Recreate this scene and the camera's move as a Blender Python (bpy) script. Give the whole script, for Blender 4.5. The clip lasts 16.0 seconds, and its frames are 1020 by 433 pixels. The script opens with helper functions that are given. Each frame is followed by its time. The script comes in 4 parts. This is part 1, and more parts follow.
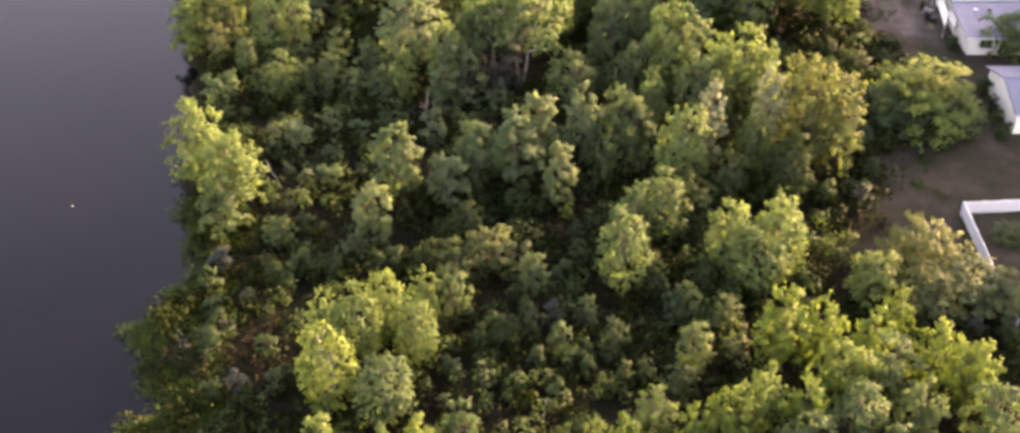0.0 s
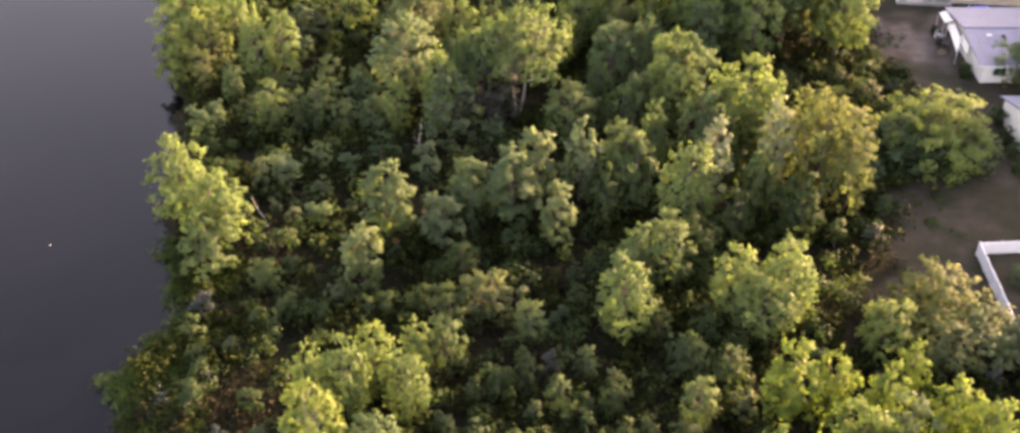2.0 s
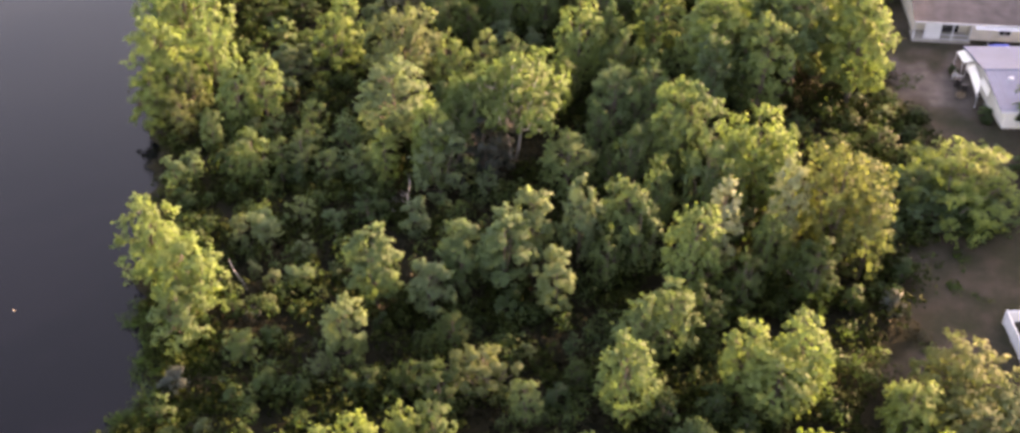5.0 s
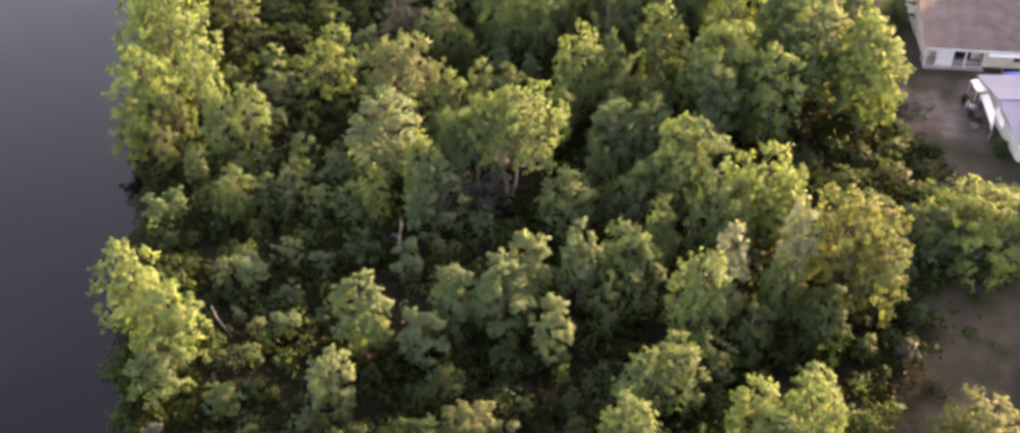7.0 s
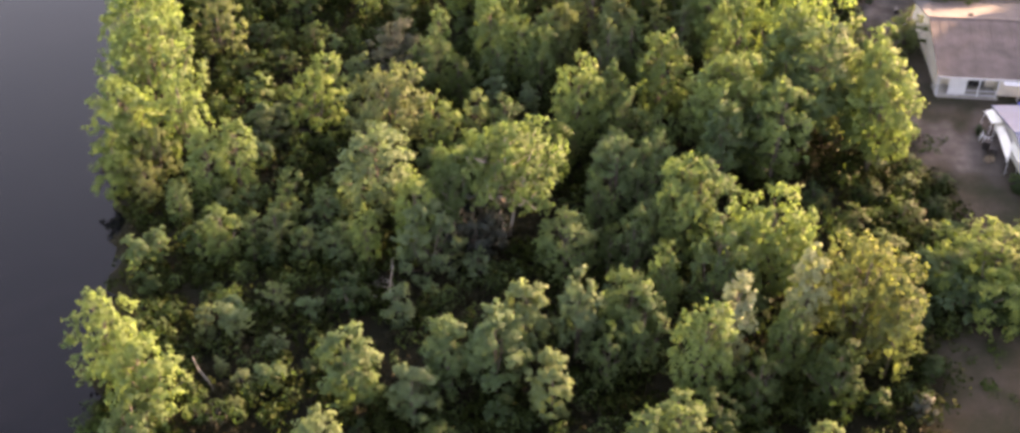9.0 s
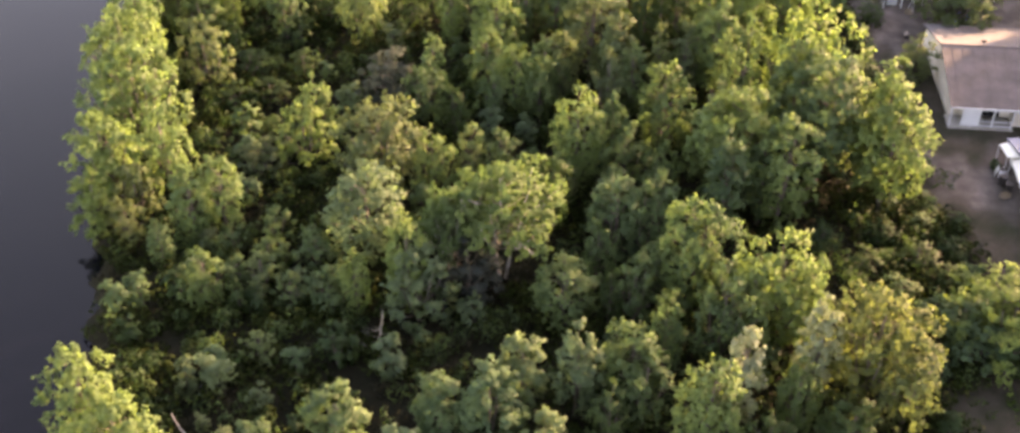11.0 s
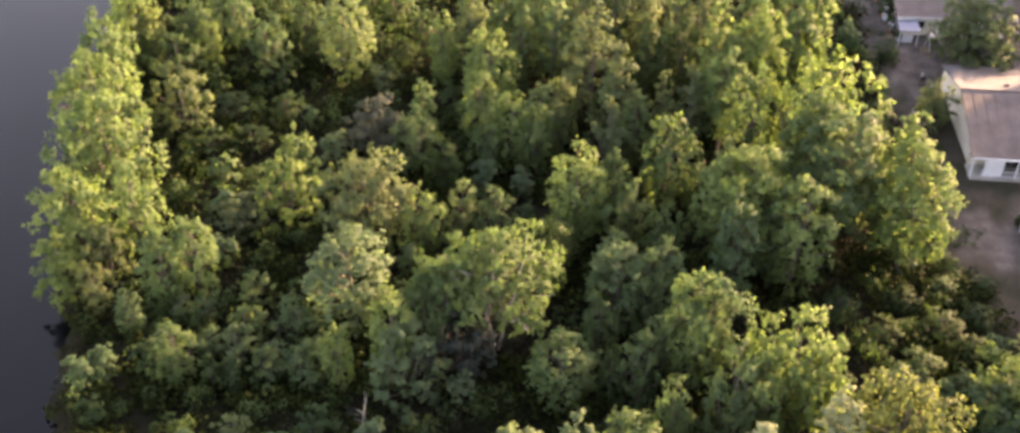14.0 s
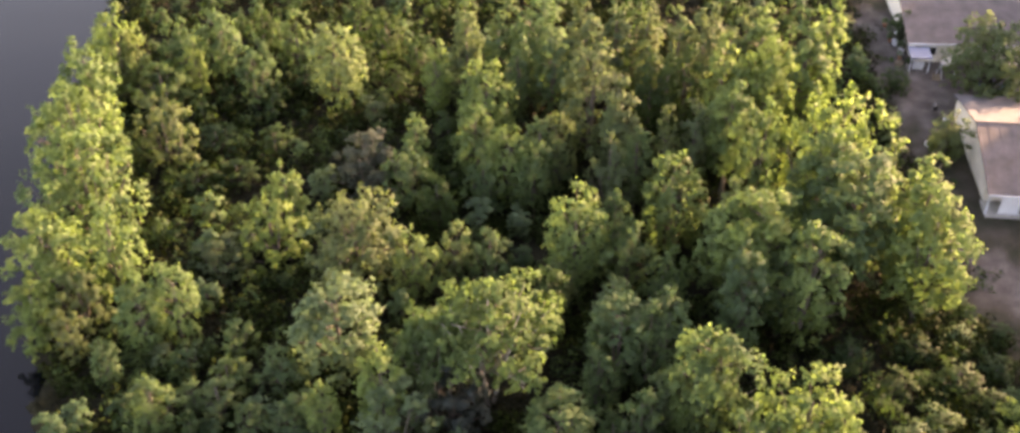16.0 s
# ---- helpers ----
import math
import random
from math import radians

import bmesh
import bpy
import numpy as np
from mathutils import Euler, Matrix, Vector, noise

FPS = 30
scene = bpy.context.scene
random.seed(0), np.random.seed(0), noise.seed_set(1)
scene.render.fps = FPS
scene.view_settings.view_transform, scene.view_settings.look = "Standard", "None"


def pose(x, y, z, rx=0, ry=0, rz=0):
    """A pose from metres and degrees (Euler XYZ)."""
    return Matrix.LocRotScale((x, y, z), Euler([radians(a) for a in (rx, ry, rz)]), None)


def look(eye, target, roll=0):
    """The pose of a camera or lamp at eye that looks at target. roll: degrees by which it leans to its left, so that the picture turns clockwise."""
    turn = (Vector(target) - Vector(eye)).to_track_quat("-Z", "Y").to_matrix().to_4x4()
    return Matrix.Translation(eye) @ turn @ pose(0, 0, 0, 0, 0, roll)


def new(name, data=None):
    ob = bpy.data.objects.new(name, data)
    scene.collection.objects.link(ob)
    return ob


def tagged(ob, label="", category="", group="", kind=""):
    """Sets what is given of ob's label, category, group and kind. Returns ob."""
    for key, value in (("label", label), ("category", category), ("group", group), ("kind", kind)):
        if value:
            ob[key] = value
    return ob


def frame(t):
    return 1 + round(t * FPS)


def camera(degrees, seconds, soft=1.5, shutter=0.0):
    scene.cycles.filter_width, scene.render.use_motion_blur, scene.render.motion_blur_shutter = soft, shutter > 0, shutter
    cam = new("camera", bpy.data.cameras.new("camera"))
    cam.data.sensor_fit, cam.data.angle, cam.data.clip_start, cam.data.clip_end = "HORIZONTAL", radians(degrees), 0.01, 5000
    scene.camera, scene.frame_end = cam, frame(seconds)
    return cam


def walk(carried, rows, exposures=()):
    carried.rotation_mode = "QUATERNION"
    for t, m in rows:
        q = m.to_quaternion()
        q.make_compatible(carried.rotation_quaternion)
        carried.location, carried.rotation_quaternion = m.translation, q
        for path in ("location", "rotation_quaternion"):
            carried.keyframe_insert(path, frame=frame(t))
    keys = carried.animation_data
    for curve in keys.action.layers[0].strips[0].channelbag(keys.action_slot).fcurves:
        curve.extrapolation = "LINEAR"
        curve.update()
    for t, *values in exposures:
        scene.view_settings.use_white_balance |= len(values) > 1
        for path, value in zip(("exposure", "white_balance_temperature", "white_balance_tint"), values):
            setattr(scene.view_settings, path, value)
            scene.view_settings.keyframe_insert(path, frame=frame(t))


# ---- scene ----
# The camera: a drone that glides level and straight ahead, looking down at the wooded shore.
EYE, SPEED, DRIFT, TILT = 72.0, 3.02, 0.174, -38.81
cam = camera(47.07, 16.0, soft=3.0)
PATH = [(0.5 * i, pose(DRIFT * 0.5 * i, SPEED * 0.5 * i, EYE, 90 + TILT, 0, 0)) for i in range(33)]
walk(cam, PATH, [(0.0, 3.46, 11200, 39), (16.0, 3.38, 10600, 33)])

# ---- light: a low warm sun ahead on the right, and the clear sky ----
SUN_HIGH, SUN_ROUND = 18.0, 54.0  # degrees above the horizon, degrees clockwise from straight ahead
world = bpy.data.worlds.new("sky")
scene.world = world
world.use_nodes = True
wn = world.node_tree
sky = wn.nodes.new("ShaderNodeTexSky")
sky.sky_type, sky.sun_disc = "NISHITA", False
sky.sun_elevation, sky.sun_rotation = radians(SUN_HIGH), radians(SUN_ROUND)
sky.dust_density, sky.ozone_density = 1.2, 1.3
wn.links.new(sky.outputs[0], wn.nodes["Background"].inputs[0])
wn.nodes["Background"].inputs[1].default_value = 0.15
sun = new("sun", bpy.data.lights.new("sun", "SUN"))
sun.data.energy, sun.data.angle, sun.data.color = 3.7, radians(1.5), (1.0, 0.85, 0.64)
_a, _e = radians(SUN_ROUND), radians(SUN_HIGH)
sun.matrix_world = look((60, 120, 60), (60 - math.sin(_a) * math.cos(_e), 120 - math.cos(_a) * math.cos(_e), 60 - math.sin(_e)))

# ---- materials ----
def shade(name, rough=0.7, metal=0.0, spec=0.3):
    m = bpy.data.materials.new(name)
    m.use_nodes = True
    b = m.node_tree.nodes["Principled BSDF"]
    b.inputs["Roughness"].default_value = rough
    b.inputs["Metallic"].default_value = metal
    b.inputs["Specular IOR Level"].default_value = spec
    return m, m.node_tree, b


def noise_tex(nt, scale, detail=4.0, coords="Object"):
    tc, n = nt.nodes.new("ShaderNodeTexCoord"), nt.nodes.new("ShaderNodeTexNoise")
    n.inputs["Scale"].default_value, n.inputs["Detail"].default_value = scale, detail
    nt.links.new(tc.outputs[coords], n.inputs["Vector"])
    return n.outputs["Fac"]


def ramp(nt, fac, stops):
    r = nt.nodes.new("ShaderNodeValToRGB")
    while len(r.color_ramp.elements) < len(stops):
        r.color_ramp.elements.new(0.5)
    for e, (at, c) in zip(r.color_ramp.elements, stops):
        e.position, e.color = at, (*c, 1)
    nt.links.new(fac, r.inputs[0])
    return r.outputs[0]


def mixed(nt, kind, fac, a, b):
    m = nt.nodes.new("ShaderNodeMix")
    m.data_type, m.blend_type = "RGBA", kind
    for value, at in ((fac, 0), (a, 6), (b, 7)):
        if isinstance(value, (int, float)):
            m.inputs[at].default_value = value
        elif isinstance(value, tuple):
            m.inputs[at].default_value = (*value, 1)
        else:
            nt.links.new(value, m.inputs[at])
    return m.outputs[2]


def bumped(nt, b, height, strength, distance):
    n = nt.nodes.new("ShaderNodeBump")
    n.inputs["Strength"].default_value, n.inputs["Distance"].default_value = strength, distance
    nt.links.new(height, n.inputs["Height"])
    nt.links.new(n.outputs[0], b.inputs["Normal"])


def scaled(c, f):
    return tuple(min(1.0, v * f) for v in c)


def plain(name, colour, scale=3.0, spread=0.25, rough=0.7, metal=0.0, spec=0.3, bump=0.0):
    """A surface in one colour with two scales of wear."""
    m, nt, b = shade(name, rough, metal, spec)
    coarse = ramp(nt, noise_tex(nt, scale), [(0.3, scaled(colour, 1 - spread)), (0.7, scaled(colour, 1 + spread))])
    fine = ramp(nt, noise_tex(nt, scale * 9), [(0.3, (0.82, 0.82, 0.82)), (0.7, (1, 1, 1))])
    nt.links.new(mixed(nt, "MULTIPLY", 1.0, coarse, fine), b.inputs["Base Color"])
    if bump:
        bumped(nt, b, noise_tex(nt, scale * 9), 0.5, bump)
    return m


def leafy(name, colour, glow, through_light=0.56, sheen=0.2):
    """Leaves: they scatter light on the face and let some of it through, yellower."""
    m, nt, b = shade(name, 0.6, 0.0, sheen)
    geo, info = nt.nodes.new("ShaderNodeNewGeometry"), nt.nodes.new("ShaderNodeObjectInfo")
    leaf = ramp(nt, geo.outputs["Random Per Island"], [(0.0, scaled(colour, 0.86)), (0.55, colour), (1.0, scaled((colour[0] * 1.04, colour[1], colour[2] * 0.94), 1.14))])
    whole = ramp(nt, info.outputs["Random"], [(0.0, (0.82, 0.88, 0.95)), (0.5, (1, 1, 1)), (1.0, (1.1, 1.06, 0.92))])
    patch = ramp(nt, noise_tex(nt, 0.45, 2.0), [(0.35, (0.82, 0.86, 0.88)), (0.65, (1.08, 1.05, 0.98))])
    tuft = ramp(nt, noise_tex(nt, 1.7, 2.0), [(0.38, (0.8, 0.8, 0.8)), (0.62, (1.1, 1.1, 1.06))])
    c = mixed(nt, "MULTIPLY", 1.0, mixed(nt, "MULTIPLY", 1.0, mixed(nt, "MULTIPLY", 1.0, leaf, whole), patch), tuft)
    nt.links.new(c, b.inputs["Base Color"])
    t, mix = nt.nodes.new("ShaderNodeBsdfTranslucent"), nt.nodes.new("ShaderNodeMixShader")
    nt.links.new(mixed(nt, "MULTIPLY", 1.0, c, glow), t.inputs["Color"])
    mix.inputs[0].default_value = through_light
    nt.links.new(b.outputs[0], mix.inputs[1])
    nt.links.new(t.outputs[0], mix.inputs[2])
    nt.links.new(mix.outputs[0], nt.nodes["Material Output"].inputs[0])
    return m


LEAF = {
    "bright": leafy("leaves_light_green", (0.115, 0.178, 0.076), (1.3, 1.36, 0.9)),
    "yellow": leafy("leaves_yellow_green", (0.131, 0.193, 0.071), (1.3, 1.36, 0.9)),
    "mid": leafy("leaves_green", (0.077, 0.130, 0.065), (1.3, 1.36, 0.9)),
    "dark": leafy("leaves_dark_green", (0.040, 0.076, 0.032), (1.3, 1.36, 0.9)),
    "olive": leafy("leaves_olive", (0.095, 0.132, 0.070), (1.3, 1.36, 0.9)),
    "golden": leafy("leaves_golden_olive", (0.099, 0.128, 0.055), (1.3, 1.36, 0.9)),
    "lime": leafy("leaves_fresh_green", (0.105, 0.168, 0.048), (1.3, 1.36, 0.9)),
    "silver": leafy("leaves_silver_green", (0.213, 0.255, 0.181), (1.3, 1.35, 0.9)),
    "ash": leafy("leaves_ash_grey_green", (0.063, 0.080, 0.077), (1.1, 1.2, 1.05)),
    "pale": leafy("leaves_grey_green", (0.105, 0.158, 0.091), (1.3, 1.36, 0.9)),
}
# Undergrowth leaves near black: shade between the trees is in their colour.
SHADED_SHRUB = leafy("undergrowth_leaves_shaded", (0.0155, 0.0245, 0.0075), (1.3, 1.35, 0.6), 0.08, 0.03)
SHADED_BROWN_SHRUB = leafy("undergrowth_brown_shaded", (0.023, 0.0215, 0.0125), (1.1, 1.1, 0.8), 0.05, 0.03)
REED = leafy("marsh_plants", (0.034, 0.068, 0.018), (1.2, 1.3, 0.7), 0.06, 0.04)
TWIGS = leafy("dry_grey_brush", (0.098, 0.105, 0.1), (1.1, 1.0, 0.9), 0.1)
BARK = plain("bark_grey_brown", (0.09, 0.078, 0.066), 1.5, 0.35, 0.9, bump=0.03)
PALE_BARK = plain("bark_pale_grey", (0.27, 0.25, 0.23), 1.5, 0.3, 0.9, bump=0.03)
DEAD_WOOD = plain("weathered_dead_wood", (0.24, 0.225, 0.21), 1.2, 0.3, 0.9, bump=0.02)


def ground_material():
    m, nt, b = shade("earth_grass_and_shaded_litter", 0.95, 0.0, 0.1)
    # Litter is near black, so its colour holds the gloom under trees.
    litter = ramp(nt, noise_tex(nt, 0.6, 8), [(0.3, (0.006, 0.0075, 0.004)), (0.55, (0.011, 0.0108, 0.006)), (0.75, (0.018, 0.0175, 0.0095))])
    lawn = ramp(nt, noise_tex(nt, 0.35, 6), [(0.3, (0.02, 0.024, 0.013)), (0.5, (0.034, 0.031, 0.022)), (0.72, (0.056, 0.046, 0.038))])
    sand = ramp(nt, noise_tex(nt, 0.5, 7), [(0.3, (0.05, 0.043, 0.039)), (0.55, (0.09, 0.077, 0.072)), (0.75, (0.14, 0.122, 0.115))])
    grain = ramp(nt, noise_tex(nt, 9.0, 6), [(0.25, (0.55, 0.55, 0.55)), (0.7, (1.1, 1.1, 1.1))])
    a1, a2 = nt.nodes.new("ShaderNodeAttribute"), nt.nodes.new("ShaderNodeAttribute")
    a1.attribute_name, a2.attribute_name = "lawn", "sand"
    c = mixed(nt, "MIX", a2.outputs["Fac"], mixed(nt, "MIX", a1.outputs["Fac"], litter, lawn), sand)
    nt.links.new(mixed(nt, "MULTIPLY", 1.0, c, grain), b.inputs["Base Color"])
    bumped(nt, b, noise_tex(nt, 6.0, 8), 0.7, 0.12)
    return m


def water_material():
    m, nt, b = shade("still_dark_water", 0.12, 0.0, 0.5)
    b.inputs["IOR"].default_value = 1.25
    nt.links.new(ramp(nt, noise_tex(nt, 0.03, 4), [(0.3, (0.0006, 0.0007, 0.0016)), (0.7, (0.0008, 0.0009, 0.0022))]), b.inputs["Base Color"])
    nt.links.new(ramp(nt, noise_tex(nt, 0.05, 3), [(0.35, (0.08, 0.08, 0.08)), (0.7, (0.2, 0.2, 0.2))]), b.inputs["Roughness"])
    bumped(nt, b, noise_tex(nt, 1.6, 5), 0.06, 0.05)
    return m


# ---- helpers for meshes ----
def mesh(name, verts, faces, mats, slots=None, smooth=False):
    me = bpy.data.meshes.new(name)
    me.from_pydata(verts if isinstance(verts, list) else verts.tolist(), [], faces if isinstance(faces, list) else faces.tolist())
    for m in mats:
        me.materials.append(m)
    if slots is not None:
        me.polygons.foreach_set("material_index", slots)
    if smooth:
        me.polygons.foreach_set("use_smooth", [True] * len(me.polygons))
    me.update()
    return me


def quads(name, made, mat):
    """A mesh of loose four-cornered leaves, from an array of 4 n corners and one of their 4 n soft normals."""
    verts, normals = made
    n = len(verts) // 4
    me = bpy.data.meshes.new(name)
    me.vertices.add(4 * n), me.loops.add(4 * n), me.polygons.add(n)
    me.vertices.foreach_set("co", np.asarray(verts, dtype=np.float32).ravel())
    me.loops.foreach_set("vertex_index", np.arange(4 * n, dtype=np.int32))
    me.polygons.foreach_set("loop_start", np.arange(0, 4 * n, 4, dtype=np.int32))
    me.materials.append(mat)
    me.update(calc_edges=True)
    me.polygons.foreach_set("use_smooth", [True] * n)
    me.normals_split_custom_set_from_vertices(normals.tolist())
    return me


def part(name, me, parent, label="", category=""):
    ob = new(name, me)
    ob.parent = parent
    return tagged(ob, label, category)


def tube(points, radii, sides=7):
    """A tapered round limb through some points."""
    pts = [Vector(p) for p in points]
    verts, faces = [], []
    for i, p in enumerate(pts):
        way = (pts[min(i + 1, len(pts) - 1)] - pts[max(i - 1, 0)]).normalized()
        u = way.orthogonal().normalized()
        v = way.cross(u)
        for k in range(sides):
            a = 2 * math.pi * k / sides
            verts.append(p + (u * math.cos(a) + v * math.sin(a)) * radii[i])
        if i:
            for k in range(sides):
                a, b = (i - 1) * sides + k, (i - 1) * sides + (k + 1) % sides
                faces.append((a, b, b + sides, a + sides))
    faces.append(tuple(range(sides))[::-1])
    faces.append(tuple(range((len(pts) - 1) * sides, len(pts) * sides)))
    return [tuple(v) for v in verts], faces


def joined(pieces):
    verts, faces = [], []
    for v, f in pieces:
        n = len(verts)
        verts += v
        faces += [tuple(i + n for i in face) for face in f]
    return verts, faces


def leaves(rng, centres, radii, count, size, narrow=0.62, flat=0.9, keep=0.72, loose=0.55, low=-0.4):
    """Leaves on the outside of a heap of rounded clumps; returns their corners and normals."""
    centres, radii = np.asarray(centres), np.asarray(radii)
    pick = rng.choice(len(radii), count * 2, p=radii ** 2 / (radii ** 2).sum())
    d = rng.normal(size=(count * 2, 3))
    d /= np.linalg.norm(d, axis=1)[:, None]
    pos = centres[pick] + d * (radii[pick] * rng.uniform(0.72, 1.12, count * 2))[:, None] * (1, 1, flat)
    gap = np.linalg.norm(pos[:, None] - centres[None], axis=2) / radii[None]
    gap[np.arange(len(pick)), pick] = 9
    ok = (gap.min(1) > keep) & (d[:, 2] > low)
    pos, d = pos[ok][:count], d[ok][:count]
    n = len(pos)
    way = d + rng.normal(size=(n, 3)) * loose + (0, 0, 0.35)
    way /= np.linalg.norm(way, axis=1)[:, None]
    u = np.cross(way, rng.normal(size=(n, 3)))
    u /= np.linalg.norm(u, axis=1)[:, None]
    v = np.cross(way, u)
    s = (size * rng.uniform(0.65, 1.35, n))[:, None]
    fold = way * s * 0.16
    out = np.empty((n, 4, 3))
    out[:, 0], out[:, 2] = pos + u * s * 0.5 - fold, pos - u * s * 0.5 - fold
    out[:, 1], out[:, 3] = pos + v * s * 0.5 * narrow + fold, pos - v * s * 0.5 * narrow + fold
    soft = way * 0.5 + d * 0.75
    soft /= np.linalg.norm(soft, axis=1)[:, None]
    return out.reshape(-1, 3), np.repeat(soft, 4, axis=0)


# ---- tree kinds: each built once with trunk, limbs and crown, then copied ----
# How a crown is made up: leading shoots, their spread and girth as shares of the crown's radius, where the foliage starts, boughs to a shoot,
# how pointed the shoot is, and the length and girth of a bough as shares of the shoot's radius.
HABIT = {
    "round": (5, 0.56, 0.58, 0.14, 14, 0.55, 0.42, 0.27),
    "dome": (3, 0.26, 0.80, 0.13, 36, 0.70, 0.26, 0.19),
    "broad": (13, 0.80, 0.36, 0.08, 10, 0.55, 0.52, 0.36),
    "tall": (6, 0.46, 0.54, 0.26, 18, 0.75, 0.40, 0.26),
    "column": (3, 0.20, 0.84, 0.12, 34, 0.72, 0.26, 0.18),
    "spire": (3, 0.34, 0.72, 0.16, 24, 0.85, 0.42, 0.26),
    "pine": (3, 0.30, 0.66, 0.20, 14, 0.75, 0.54, 0.25),
    "flat": (19, 0.86, 0.25, 0.50, 7, 0.55, 0.56, 0.42),
    "low": (5, 0.50, 0.50, 0.04, 11, 0.55, 0.44, 0.32),
    "airy": (7, 0.66, 0.42, 0.10, 9, 0.70, 0.62, 0.30),
    "sapling": (3, 0.36, 0.58, 0.10, 8, 0.80, 0.54, 0.34),
}


def shoots(kind, rng, h, w):
    """The leading shoots of a crown: foot, top and radius of each."""
    n, spread, girth, start = HABIT[kind][:4]
    r, base, out = w / 2, HABIT[kind][3] * h, []
    for i in range(n):
        k = math.sqrt(i / n) * (1.0 if i else 0.0)
        a = 2.4 * i + rng.uniform(-0.4, 0.4)
        reach = spread * r * k * rng.uniform(0.88, 1.12) / math.sqrt((n - 1) / n) if n > 1 else 0.0
        drop = {"flat": 0.26, "pine": 0.12, "column": 0.1, "tall": 0.2, "airy": 0.26, "broad": 0.26}.get(kind, 0.28) * k * k * rng.uniform(0.5, 1.3) + (rng.uniform(0, 0.07) if i else 0)
        top = h * (1 - drop)
        foot = base if kind != "flat" else max(base, top - 0.34 * h)
        out.append((math.cos(a) * reach, math.sin(a) * reach, foot, top, girth * r * rng.uniform(0.86, 1.1)))
    return base, out


def boughs(kind, rng, leaders):
    """Tapered tufts of foliage over the leading shoots: foot, way, length and girth of each."""
    _, _, _, _, n, sharp, length, girth = HABIT[kind]
    out = []
    for x, y, foot, top, r in leaders:
        for i in range(n):
            f = 1.0 - ((i + rng.uniform(0.1, 0.9)) / n) ** 0.8
            a = 2.4 * i + rng.uniform(-0.5, 0.5)
            side = (1 - max(0.0, (f - 0.3) / 0.7) ** (2.2 / sharp)) ** 0.62 * (0.72 + 0.28 * min(1.0, f / 0.3)) * rng.uniform(0.78, 1.12)
            rise = (0.05 if kind == "pine" else 0.25) + 1.15 * f ** 1.3 + rng.uniform(-0.2, 0.2)
            way = np.array([math.cos(a) * math.cos(rise), math.sin(a) * math.cos(rise), math.sin(rise)])
            long = r * length * rng.uniform(0.75, 1.3)
            tip = np.array([x + math.cos(a) * r * side, y + math.sin(a) * r * side, foot + (top - foot) * f])
            out.append((tip - way * long * 0.8, way, long, r * girth * rng.uniform(0.8, 1.3)))
    return out


def sprays(rng, big, each):
    """Smaller tufts that stand off each bough."""
    out = []
    for foot, way, long, girth in big:
        out.append((foot, way, long, girth))
        for j in range(each):
            s = (j + rng.uniform(0.2, 1.0)) / each
            d = rng.normal(size=3) + (0, 0, 0.35)
            d -= way * d.dot(way)
            d /= np.linalg.norm(d)
            go = d + way * rng.uniform(0.4, 1.0) + (0, 0, 0.25)
            go /= np.linalg.norm(go)
            out.append((foot + way * long * (0.25 + 0.62 * s) + d * girth * 0.75 * (1 - 0.3 * s), go, girth * rng.uniform(0.8, 1.35), girth * rng.uniform(0.28, 0.44)))
    return out


